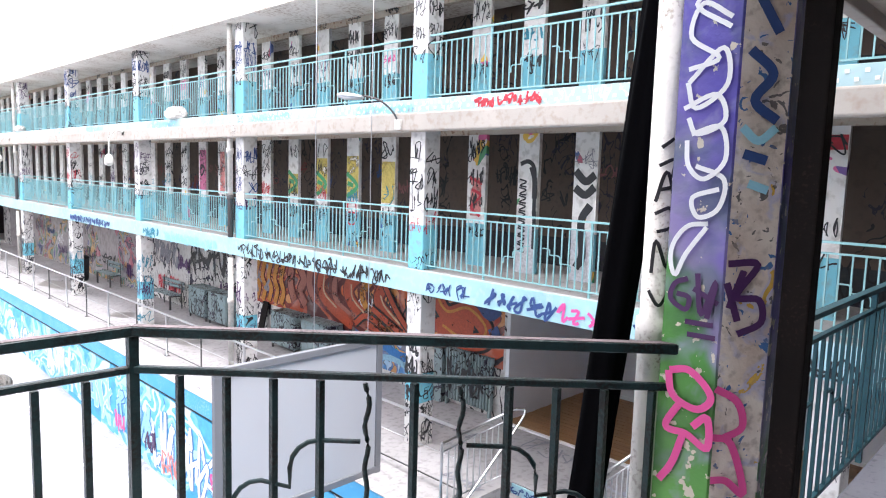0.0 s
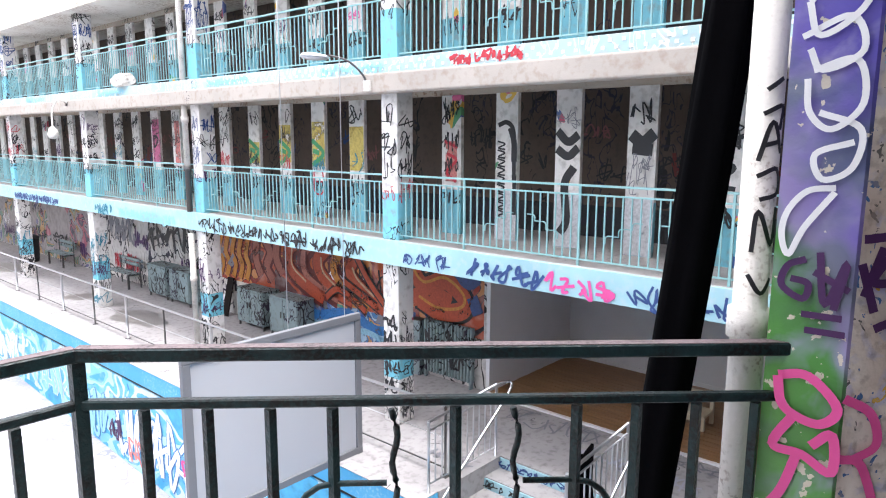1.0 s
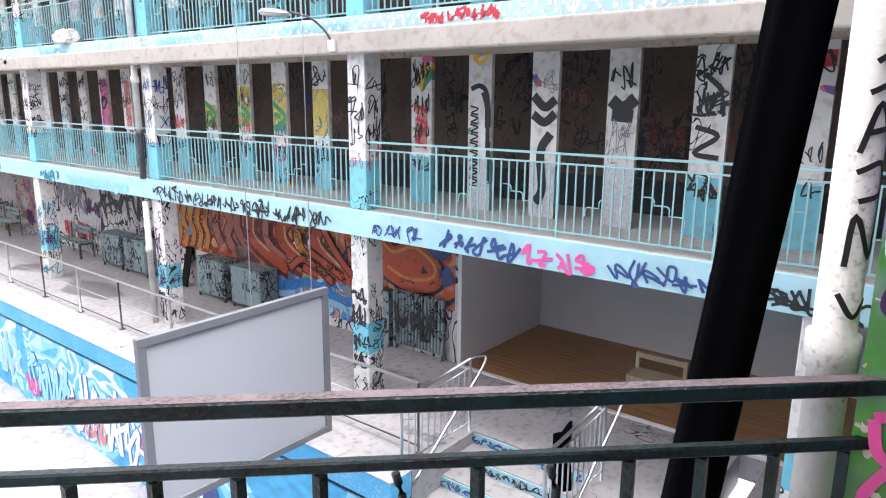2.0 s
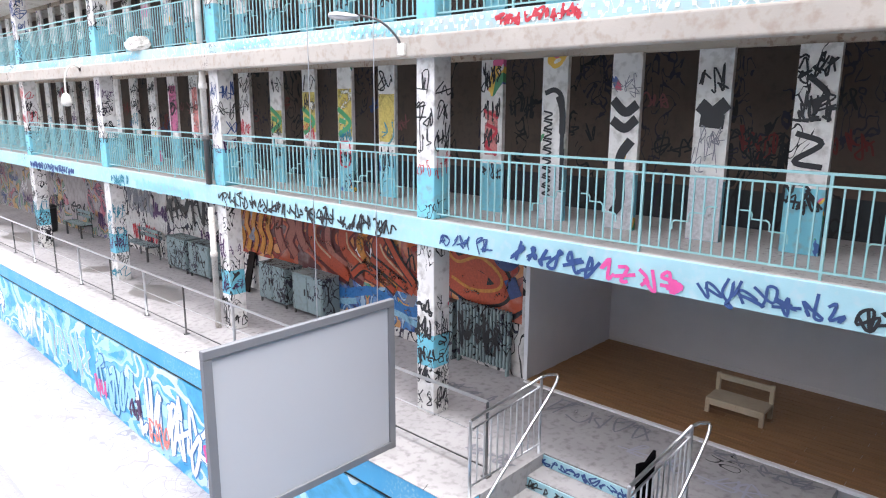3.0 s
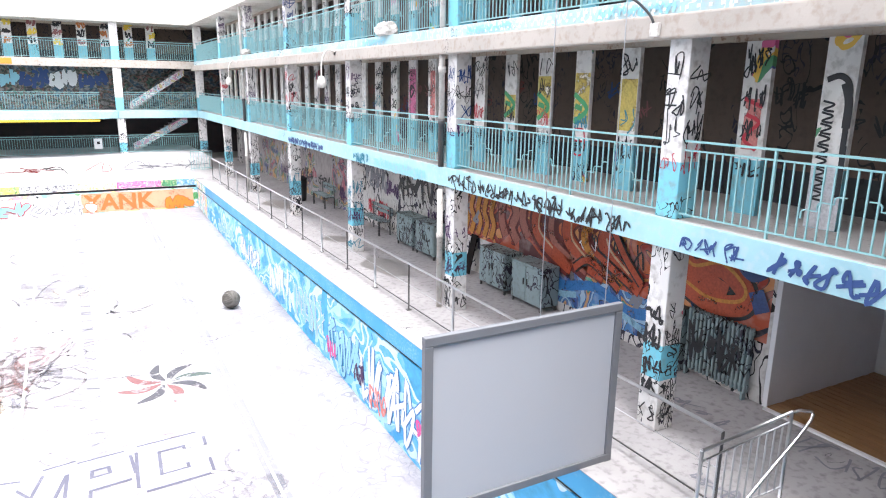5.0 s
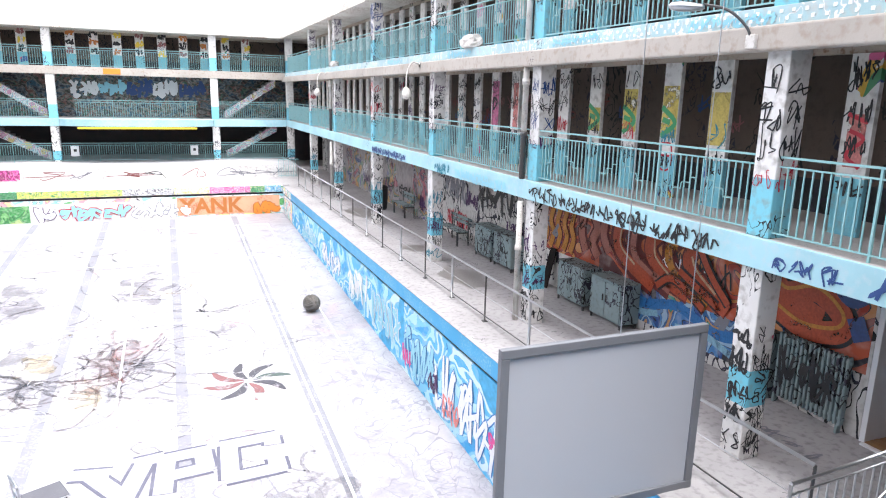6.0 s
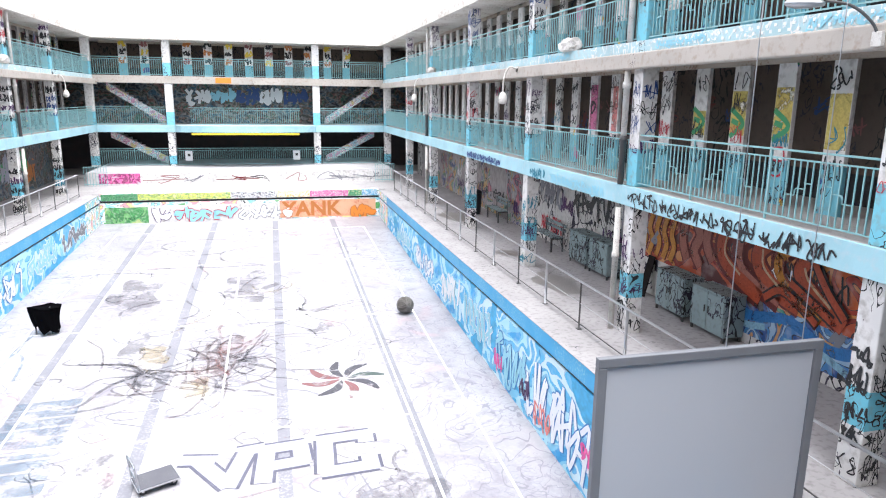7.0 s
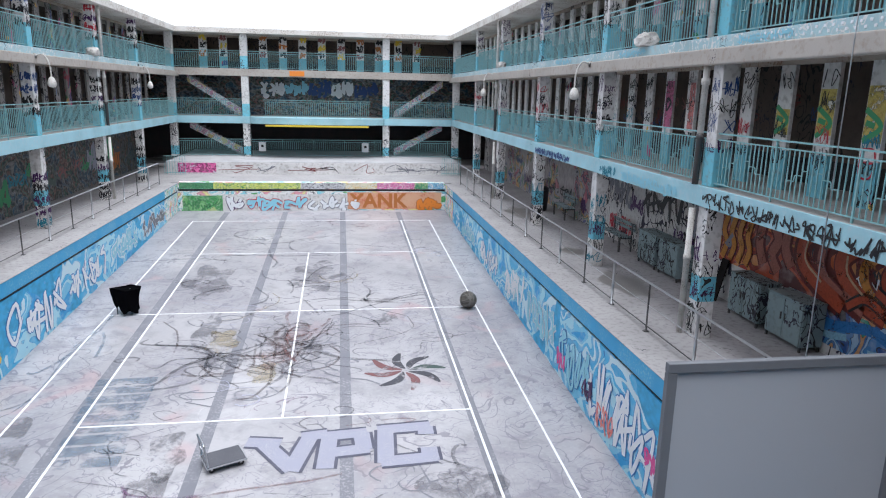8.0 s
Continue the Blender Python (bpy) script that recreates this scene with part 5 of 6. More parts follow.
for i, (s, k) in enumerate((("navy", 0.03), ("black", 0.024), ("navy", 0.024))):
    x = 8.27 - 0.36 * i - 0.002
    tag(stairs, (x, -15.9, DECK - 0.17 * (i + 1) + 0.03), (0, -1, 0), (0, 0, 1), 1.7, 0.11, 14, s, k * 0.7, random.Random(40 + i))
for i, (x, y, w, h, c) in enumerate(((9.4, -15.2, 1.6, 0.9, "grey"), (9.0, -16.6, 1.8, 0.8, "lilac"), (9.7, -17.6, 1.2, 0.6, "grey"), (7.6, -15.0, 0.8, 0.5, "grey"), (9.0, -13.0, 1.4, 0.5, "grey"))):
    tag(deck_r, (x, y, DECK), (0, -1, 0), (1, 0, 0), w, h * 0.6, 5, c, 0.03, random.Random(60 + i), "floor_scrawl")
for x, y, rx, ry in ((8.3, -4.6, 0.5, 1.1), (8.2, -1.0, 0.35, 0.5), (8.3, 5.6, 0.5, 1.2)):
    v = [(x + rx * math.cos(a) * (1 + 0.2 * math.sin(3 * a)), y + ry * math.sin(a) * (1 + 0.15 * math.sin(5 * a)), DECK + 0.003) for a in np.linspace(0, 2 * math.pi, 25)[:-1]]
    me = bpy.data.meshes.new("wet_stain")
    me.from_pydata(v, [], [tuple(range(24))])
    part("wet_stain", me, worn("damp_concrete", (0.2, 0.19, 0.18), (0.3, 0.28, 0.27), 0.3), deck_r, "dark damp patch on the concrete")

# ---- grey lockers, radiator, bin, benches along the ground wall ----
LOCKER = tagged_paint("locker_paint", (0.24, 0.31, 0.32), ink=0.52, colour_ink=0.06, scale=3.2, width=0.022, dirt=(0.15, 0.17, 0.17))


def locker(y, label):
    t = thing("metal_cabinet", label, "cabinet", "metal cabinets along the wall")
    x0, x1, h = WALL_X - 0.5, WALL_X - 0.02, 0.92
    part("body", soft_box("body", (x0 + 0.02, y - 0.53, DECK + 0.1, x1, y + 0.53, DECK + h), 0.012), LOCKER, t)
    part("top", soft_box("top", (x0 - 0.01, y - 0.55, DECK + h + 0.002, x1, y + 0.55, DECK + h + 0.03), 0.008), LOCKER, t)
    for s in (-1, 1):
        d = part("door", soft_box("door", (x0, min(y + s * 0.01, y + s * 0.51), DECK + 0.13, x0 + 0.018, max(y + s * 0.01, y + s * 0.51), DECK + h - 0.03), 0.004), LOCKER, t)
        part("handle", boxes("handle", [(x0 - 0.025, y + s * 0.06 - 0.008, DECK + 0.48, x0 - 0.002, y + s * 0.06 + 0.008, DECK + 0.62)]), DARK_STEEL, d)
    for yy in (y - 0.5, y + 0.5):
        for xx in (x0 + 0.05, x1 - 0.05):
            part("leg", boxes("leg", [(xx - 0.02, yy - 0.02, DECK, xx + 0.02, yy + 0.02, DECK + 0.102)]), DARK_STEEL, t)


for y in (-8.8, -7.46, -4.05, -2.8):
    locker(y, "low grey green metal cabinet with black tags by the wall")
rad = thing("radiator", "tall grey iron radiator with black tags on the wall", "radiator")
for i in range(16):
    part("column", soft_box("column", (WALL_X - 0.16, -14.0 + i * 0.075, DECK + 0.12, WALL_X - 0.06, -13.955 + i * 0.075, DECK + 1.15), 0.012, 1), LOCKER, rad)
for z in (0.2, 1.05):
    part("header", boxes("header", [(WALL_X - 0.13, -14.02, DECK + z, WALL_X - 0.09, -12.82, DECK + z + 0.05)]), LOCKER, rad)
for y in (-13.95, -12.85):
    part("foot", boxes("foot", [(WALL_X - 0.15, y - 0.02, DECK, WALL_X - 0.07, y + 0.02, DECK + 0.13)]), LOCKER, rad)
tag(rad, (WALL_X - 0.162, -12.83, DECK + 0.3), (0, -1, 0), (0, 0, 1), 1.1, 0.7, 6, "black", 0.05, random.Random(77))
box = thing("duct_box", "narrow grey metal duct standing beside the radiator", "box")
part("body", soft_box("body", (WALL_X - 0.2, -12.76, DECK, WALL_X - 0.02, -12.52, DECK + 1.08), 0.01), LOCKER, box)
part("cap", soft_box("cap", (WALL_X - 0.21, -12.77, DECK + 1.082, WALL_X - 0.02, -12.51, DECK + 1.1), 0.004), DARK_STEEL, box)
rb = thing("rubbish_bin", "black plastic bin standing on the deck by the wall", "bin", at=(9.3, 6.2, DECK))
part("body", lathe("body", [(0.24, 0), (0.27, 0.1), (0.3, 0.85), (0.28, 0.85)], 16), BLACK_LINE, rb)
part("lid", lathe("lid", [(0.31, 0.86), (0.32, 0.9), (0.2, 0.99), (0.02, 1.0)], 16), BLACK_LINE, rb)


def wall_bench(y, label):
    t = thing("bench", label, "bench", "benches along the wall")
    for k, (x, z) in enumerate(((9.55, 0.45), (9.68, 0.45), (9.81, 0.45))):
        part("seat_slat", soft_box("seat_slat", (x, y - 0.8, DECK + z, x + 0.1, y + 0.8, DECK + z + 0.03), 0.006), LOCKER, t)
    for z in (0.62, 0.76):
        part("back_slat", soft_box("back_slat", (9.96, y - 0.8, DECK + z, 9.99, y + 0.8, DECK + z + 0.1), 0.006), LOCKER, t)
    for yy in (y - 0.65, y + 0.65):
        part("leg", boxes("leg", [(9.55, yy - 0.03, DECK, 9.6, yy + 0.03, DECK + 0.449), (9.94, yy - 0.03, DECK, 9.958, yy + 0.03, DECK + 0.86), (9.6, yy - 0.03, DECK + 0.4, 9.94, yy + 0.03, DECK + 0.449)]), DARK_STEEL, t)


wall_bench(-0.5, "grey slatted bench with tags standing on the deck")
wall_bench(4.6, "dark slatted bench standing on the deck by the mural")
brd = thing("leaning_board", "dark wooden board leaning against the wall", "board")
me = boxes("panel", [(0, -0.13, 0, 0.03, 0.13, 1.0)])
me.transform(Matrix.Translation((WALL_X - 0.3, -6.0, DECK)) @ Matrix.Rotation(radians(13), 4, "Y"))
part("panel", me, POST_DARK, brd)

# ---- wooden bench in the white room ----
wb = thing("wooden_bench", "small pale wooden bench on the oak floor", "bench")
bx, by, bz = 11.2, -17.4, DECK + 0.024
part("seat", soft_box("seat", (bx - 0.22, by - 0.42, bz + 0.2, bx + 0.22, by + 0.42, bz + 0.24), 0.01), PALE_WOOD, wb)
part("apron", soft_box("apron", (bx - 0.21, by - 0.4, bz + 0.13, bx - 0.185, by + 0.4, bz + 0.198), 0.004), PALE_WOOD, wb)
for yy in (by - 0.39, by + 0.39):
    part("leg", soft_box("leg", (bx - 0.22, yy - 0.03, bz, bx - 0.16, yy + 0.03, bz + 0.199), 0.005), PALE_WOOD, wb)
    part("back_post", soft_box("back_post", (bx + 0.17, yy - 0.03, bz, bx + 0.23, yy + 0.03, bz + 0.52), 0.005), PALE_WOOD, wb)
part("backrest", soft_box("backrest", (bx + 0.175, by - 0.36, bz + 0.42, bx + 0.215, by + 0.36, bz + 0.51), 0.006), PALE_WOOD, wb)

# ---- drain pipes on the pillars ----
def pillar_pipe(x, y):
    t = thing("drain_pipe", "old white and rust black drain pipe beside a pillar", "pipe", "drain pipes")
    part("upper_tube", lathe("tube", [(0.06, F1 + 0.95), (0.06, F1 + 1.85), (0.08, F1 + 1.85), (0.08, F1 + 1.97), (0.06, F1 + 1.97), (0.06, F2 - 0.401)], 12), PIPE_WHITE, t, "", (x, y, 0))
    part("lower_tube", lathe("tube", [(0.06, F1 + 0.012), (0.06, F1 + 0.85), (0.075, F1 + 0.86), (0.075, F1 + 0.95)], 12), DARK_STEEL, t, "rust black lower length", (x, y, 0))
    part("ground_tube", lathe("tube", [(0.06, DECK), (0.06, DECK + 1.5), (0.075, DECK + 1.5), (0.075, DECK + 1.6), (0.06, DECK + 1.6), (0.06, F1 - 0.45)], 12), PIPE_WHITE, t, "", (x, y, 0))
    part("top_tube", lathe("tube", [(0.055, F2 + 0.012), (0.055, EAVE)], 12), PIPE_WHITE, t, "", (x, y, 0))


pillar_pipe(7.985, -8.02)
pillar_pipe(7.985, 9.33)
pillar_pipe(-7.985, 9.33)

# ---- lamps ----
ll = thing("street_lamp", "grey floodlight on a long curved arm fixed to the cornice", "lamp")
part("arm", tube("arm", [spline([(7.83, -13.72, F2 - 0.38), (7.76, -13.66, F2 - 0.2), (7.6, -13.52, F2 - 0.02), (7.4, -13.33, F2 + 0.05)], 6)], 0.017, 8), DARK_STEEL, ll)
part("bracket", soft_box("bracket", (7.79, -13.79, F2 - 0.46, 7.838, -13.65, F2 - 0.3), 0.008), PIPE_WHITE, ll)
me = lathe("head", [(0.03, -0.3), (0.06, -0.26), (0.09, -0.1), (0.1, 0.06), (0.07, 0.18), (0.02, 0.22)], 14)
me.transform(Matrix.Translation((7.24, -13.18, F2 + 0.03)) @ Matrix.Rotation(radians(-137), 4, "Z") @ Matrix.Rotation(radians(86), 4, "X") @ Matrix.Diagonal((1.0, 0.6, 0.8, 1)))
part("head", me, STEEL, ll, "smooth grey lamp head")


def swan_lamp(side, y):
    t = thing("swan_neck_lamp", "white hanging lamp on a swan neck bracket under the cornice", "lamp", "swan neck lamps")
    x = side * 7.84
    part("arm", tube("arm", [spline([(x, y, F2 - 0.25), (x - side * 0.22, y, F2 - 0.22), (x - side * 0.36, y, F2 - 0.5), (x - side * 0.38, y, F2 - 0.95)], 6)], 0.022, 8), PIPE_WHITE, t)
    part("bracket", soft_box("bracket", (min(x, x + side * 0.03), y - 0.08, F2 - 0.35, max(x, x + side * 0.03), y + 0.08, F2 - 0.18), 0.005), PIPE_WHITE, t)
    part("shade", lathe("shade", [(0.04, 0.16), (0.08, 0.12), (0.125, 0.0), (0.13, -0.08), (0.09, -0.14), (0.02, -0.16)], 16), PIPE_WHITE, t, "rounded white glass bowl", (x - side * 0.38, y, F2 - 1.03))


for s, y in ((1, -2.3), (1, 9.5), (-1, 2.9), (-1, 14.0)):
    swan_lamp(s, y)


def bag(x, y, z, s):
    t = thing("rolled_blanket", "white rolled blanket lying on the gallery edge", "cloth", "white blankets")
    bm = bmesh.new()
    bmesh.ops.create_icosphere(bm, subdivisions=3, radius=1)
    for v in bm.verts:
        v.co *= 1 + 0.35 * noise.noise(v.co * 2.1 + Vector((x, y, z)))
        v.co = Vector((v.co.x * 0.2 * s, v.co.y * 0.36 * s, max(v.co.z, -0.7) * 0.16 * s + 0.112 * s))
    me = bpy.data.meshes.new("bundle")
    bm.to_mesh(me)
    bm.free()
    part("wrap", me, PIPE_WHITE, t, "", (x, y, z))


bag(8.02, -5.3, F2 + 0.01, 1.1)
bag(8.02, 8.6, F2 + 0.01, 0.9)
bag(-8.02, 8.4, F2 + 0.01, 1.2)

# ---- on the pool floor ----
def on_floor(x, y, lift=0.0):
    return Matrix.Translation((x, y, floor_z(y) + lift)) @ Matrix.Rotation(math.atan(SLOPE), 4, "X")


WICKER = worn("grey_cane", (0.17, 0.16, 0.145), (0.1, 0.09, 0.085), 0.8, 0.4, 9.0)
wick = thing("wicker_ball", "large dark wicker ball lying on the pool floor", "ball")
R = 0.27
c0 = on_floor(5.2, -0.1) @ Vector((0, 0, R))
for i in range(14):
    q = Euler((i * 0.9, i * 1.7, i * 2.3)).to_matrix()
    part("cane", tube("cane", [[c0 + q @ Vector((math.cos(a), math.sin(a), 0.12 * math.sin(3 * a))) * (R - 0.012) for a in np.linspace(0, 2 * math.pi, 25)]], 0.014, 5), WICKER, wick)
part("core", lathe("core", [(R * 0.88 * math.sin(a) + 0.002, -R * 0.88 * math.cos(a)) for a in np.linspace(0.02, math.pi - 0.02, 12)], 16), worn("dark_wicker", (0.1, 0.09, 0.08), (0.2, 0.18, 0.16), 0.8), wick, "dark woven inside", tuple(c0))

heap = thing("covered_stand", "black cloth draped over a small stand on the pool floor", "cloth")
hv, NC, NR = [], 36, 14
for i in range(NR + 1):
    k = i / NR
    for j in range(NC):
        a = 2 * math.pi * j / NC
        rx = (0.33 - 0.03 * k) * (1 + 0.1 * math.sin(4 * a + 2.5 * k) + 0.09 * math.sin(9 * a) * k) + (0.16 * (1 - k) ** 2 if abs(a) < 0.5 or a > 5.8 else 0)
        ry = (0.26 - 0.02 * k) * (1 + 0.14 * math.sin(6 * a + 1) * k)
        top = 0.8 + 0.05 * math.sin(a * 2)
        hem = 0.04 + 0.12 * (0.5 + 0.5 * math.sin(5 * a + 1)) + 0.12 * (math.cos(a) < -0.3)
        hv.append((-5.05 + rx * math.cos(a) + 0.1 * k * k, 0.1 + ry * math.sin(a), floor_z(0.1) + top + (hem - top) * k))
me = bpy.data.meshes.new("drape")
me.from_pydata(hv, [], [(i * NC + j, i * NC + (j + 1) % NC, (i + 1) * NC + (j + 1) % NC, (i + 1) * NC + j) for i in range(NR) for j in range(NC)] + [tuple(range(NC))])
me.polygons.foreach_set("use_smooth", [True] * len(me.polygons))
part("drape", me, BLACK_CLOTH, heap)
for k in (-0.2, 0.2):
    part("leg", tube("leg", [[(-5.05 + k, 0.1, floor_z(0.1)), (-5.05 + k, 0.1, floor_z(0.1) + 0.78)]], 0.02, 6), DARK_STEEL, heap)

tro = thing("platform_trolley", "grey platform trolley with a folding handle on the pool floor", "trolley")
m = on_floor(-0.95, -8.0) @ Matrix.Rotation(radians(24), 4, "Z")


def tpart(nm, me, mat, lab=""):
    me.transform(m)
    return part(nm, me, mat, tro, lab)


tpart("deck", soft_box("deck", (-0.36, -0.26, 0.12, 0.36, 0.26, 0.16), 0.012), worn("trolley_deck", (0.09, 0.09, 0.105), (0.14, 0.14, 0.15), 0.7), "grey ribbed platform")
tpart("bumper", boxes("bumper", [(-0.375, -0.275, 0.125, -0.361, 0.275, 0.15), (0.361, -0.275, 0.125, 0.375, 0.275, 0.15), (-0.36, -0.275, 0.125, 0.36, -0.261, 0.15)]), STEEL)
tpart("handle", tube("handle", [spline([(-0.34, -0.24, 0.16), (-0.38, -0.24, 0.55), (-0.39, -0.18, 0.62), (-0.39, 0.18, 0.62), (-0.38, 0.24, 0.55), (-0.34, 0.24, 0.16)], 5)], 0.02, 8), STEEL, "bent steel handle")
tpart("handle", tube("handle", [[(-0.365, -0.24, 0.36), (-0.365, 0.24, 0.36)]], 0.01, 6), STEEL)
for sx in (-0.27, 0.27):
    for sy in (-0.19, 0.19):
        me = lathe("wheel", [(0.03, -0.016), (0.058, -0.014), (0.058, 0.014), (0.03, 0.016)], 14)
        me.transform(Matrix.Translation((sx, sy, 0.058)) @ Matrix.Rotation(radians(90), 4, "X"))
        tpart("wheel", me, BLACK_LINE)
        tpart("fork", boxes("fork", [(sx - 0.02, sy - 0.025, 0.06, sx + 0.02, sy - 0.019, 0.12), (sx - 0.02, sy + 0.019, 0.06, sx + 0.02, sy + 0.025, 0.12)]), STEEL)

# painted things on the pool floor
FADED_LILAC = worn("faded_lilac_floor_paint", (0.33, 0.33, 0.4), (0.26, 0.26, 0.31), 0.7, 0.36, 3.0, chips=(0.44, 0.43, 0.46))
FADED_LINE = worn("faded_violet_grey_outline", (0.085, 0.085, 0.12), (0.14, 0.14, 0.18), 0.7, 0.4, 4.0, chips=(0.28, 0.27, 0.3))


def floor_band(name, lines, width, mat, lift, steps=0):
    """Painted bands lying on the sloping floor."""
    flat = [[Vector((p[0], p[1])) for p in (spline([(x, y, 0) for x, y in ln], steps) if steps else ln)] for ln in lines]
    me = ribbons(name, flat, width, (0, 0, 0), (1, 0, 0), (0, 1, 0), 0)
    for q in me.vertices:
        q.co.x = max(-6.55, min(6.55, q.co.x))
        q.co.z = floor_z(q.co.y) + lift + 0.3 * q.co.z
    return part(name, me, mat, pool_floor)


# three fat block letters, each outlined
BLOCK = {"V": [[(-0.62, -7.3), (0.05, -7.42)], [(-0.3, -7.35), (0.35, -8.35)], [(0.3, -8.4), (0.62, -7.25)], [(0.45, -7.22), (0.98, -7.14)]],
         "P": [[(1.02, -7.2), (0.94, -8.38)], [(0.9, -7.24), (1.78, -7.16)], [(1.66, -7.16), (1.7, -7.8)], [(1.8, -7.76), (1.1, -7.84)]],
         "C": [[(2.0, -7.1), (3.12, -7.02)], [(2.16, -7.1), (2.1, -8.3)], [(2.0, -8.26), (3.1, -8.18)], [(2.98, -8.3), (2.98, -7.84)], [(3.0, -7.04), (2.99, -7.36)]]}
for ch, lines in BLOCK.items():
    floor_band("painted_letter", lines, 0.46, FADED_LINE, 0.0075)
    floor_band("painted_letter", lines, 0.33, FADED_LILAC, 0.0115)
PETALS = {n: faded("rubbed_%s_petal_paint" % n, c, 0.95, 0.75) for n, c in (("dull_green", (0.06, 0.1, 0.085)), ("dull_grey", (0.06, 0.06, 0.075)), ("dull_red", (0.24, 0.09, 0.09)))}
for i in range(8):
    a = i * math.pi / 4
    pts = [(2.84 + 0.1 * math.cos(a), -4.36 + 0.1 * math.sin(a)), (2.84 + 0.55 * math.cos(a + 0.25), -4.36 + 0.55 * math.sin(a + 0.25)), (2.84 + 1.02 * math.cos(a + 0.05), -4.36 + 1.02 * math.sin(a + 0.05))]
    line = spline([(x, y, 0) for x, y in pts], 5)
    me = bpy.data.meshes.new("petal")
    v, nn = [], len(line)
    for k, p in enumerate(line):
        d = (line[min(k + 1, nn - 1)] - line[max(k - 1, 0)]).normalized()
        sd = Vector((-d.y, d.x, 0)) * 0.17 * math.sin(math.pi * min(1, (k + 0.3) / nn)) ** 0.8
        for q in (p + sd, p - sd * 0.35):
            v.append((q.x, q.y, floor_z(q.y) + 0.006))
    me.from_pydata(v, [], [(2 * k, 2 * k + 1, 2 * k + 3, 2 * k + 2) for k in range(nn - 1)])
    part("painted_petal", me, PETALS[("dull_green", "dull_grey", "dull_grey", "dull_red", "dull_red", "dull_grey", "dull_red", "dull_grey")[i]], pool_floor)
FLOOR_INK = faded("faded_black_floor_spray", (0.06, 0.058, 0.07), 0.85, 0.4)
r = random.Random(5)
for i in range(34):
    a, k = r.uniform(0, 6.28), r.uniform(0.9, 3.0)
    cx, cy = (-1.9, -3.1) if i % 3 == 0 else ((0.2, -2.6) if i % 3 == 1 else (1.9, 0.9))
    pts = [(cx + r.uniform(-0.2, 0.2), cy + r.uniform(-0.2, 0.2)), (cx + 0.5 * k * math.cos(a) + r.uniform(-0.3, 0.3), cy + 0.35 * k * math.sin(a)), (cx + k * math.cos(a + 0.3), cy + 0.7 * k * math.sin(a + 0.3)), (cx + 1.15 * k * math.cos(a + 0.1), cy + 0.75 * k * math.sin(a + 0.1))]
    ln = spline([(x, y, 0) for x, y in pts], 6)
    v = []
    for j, p in enumerate(ln):
        d = (ln[min(j + 1, len(ln) - 1)] - ln[max(j - 1, 0)]).normalized()
        wd = 0.12 * (1 - 0.8 * j / len(ln)) * (1.4 if i % 5 == 0 else 0.7)
        for sg in (0.5, -0.5):
            v.append((p.x - d.y * wd * sg, p.y + d.x * wd * sg, floor_z(p.y + d.x * wd * sg) + 0.0035 + 0.0001 * (i % 8)))
    me = bpy.data.meshes.new("painted_branch")
    me.from_pydata(v, [], [(2 * j, 2 * j + 1, 2 * j + 3, 2 * j + 2) for j in range(len(ln) - 1)])
    part("painted_branch", me, FLOOR_INK, pool_floor)
r = random.Random(21)
for i in range(60):
    x, y = r.uniform(-5.8, 4.6), r.uniform(-12, 12)
    if i < 22:
        x, y = r.gauss(-0.9, 1.5), r.gauss(-3.0, 1.9)
    w, h = r.uniform(0.5, 1.7), r.uniform(0.25, 0.8)
    col = "grey" if i % 8 else "lilac"
    lines = []
    for _ in range(r.randint(1, 3)):
        a, p, walk_pts = r.uniform(0, 6.28), Vector((x + r.uniform(-0.4, 0.4), y + r.uniform(-0.3, 0.3))), []
        bend = r.uniform(-0.9, 0.9)
        for _ in range(r.randint(4, 9)):
            walk_pts.append((p.x, p.y, 0))
            a += bend + r.uniform(-0.5, 0.5)
            p = p + Vector((math.cos(a), 0.7 * math.sin(a))) * r.uniform(0.15, 0.4)
        lines.append([Vector((q.x, q.y)) for q in spline(walk_pts, 4)])
    wd = r.choice([0.02, 0.03, 0.04, 0.06])
    v, f = [], []
    for s, ln in enumerate(lines):
        k = len(v)
        for j, p in enumerate(ln):
            d = (ln[min(j + 1, len(ln) - 1)] - ln[max(j - 1, 0)])
            d = d.normalized() if d.length > 1e-9 else Vector((1, 0))
            for sg in (0.5, -0.5):
                qx, qy = p.x - d.y * wd * sg, p.y + d.x * wd * sg
                v.append((max(-6.5, min(6.5, qx)), qy, floor_z(qy) + 0.0045 + 0.0004 * (s % 3)))
        f += [(k + 2 * j, k + 2 * j + 1, k + 2 * j + 3, k + 2 * j + 2) for j in range(len(ln) - 1)]
    me = bpy.data.meshes.new("floor_scrawl")
    me.from_pydata(v, [], f)
    part("floor_scrawl", me, INK[col] if col != "grey" else (FLOOR_INK if i % 3 else LANE), pool_floor)
HUES = dict(umber=(0.1, 0.06, 0.055), slate=(0.06, 0.062, 0.08), ochre=(0.4, 0.31, 0.12), brick=(0.22, 0.08, 0.07), steel_blue=(0.1, 0.2, 0.3), smoke=(0.11, 0.105, 0.125), violet=(0.2, 0.08, 0.2))
SPRAYS = {n: faded("rubbed_%s_floor_line" % n, c, 0.85, 0.36) for n, c in HUES.items()}
CLOUDS = {n: faded("cloudy_%s_floor_spray" % n, c, 0.7, 0.34, 1.6) for n, c in HUES.items()}


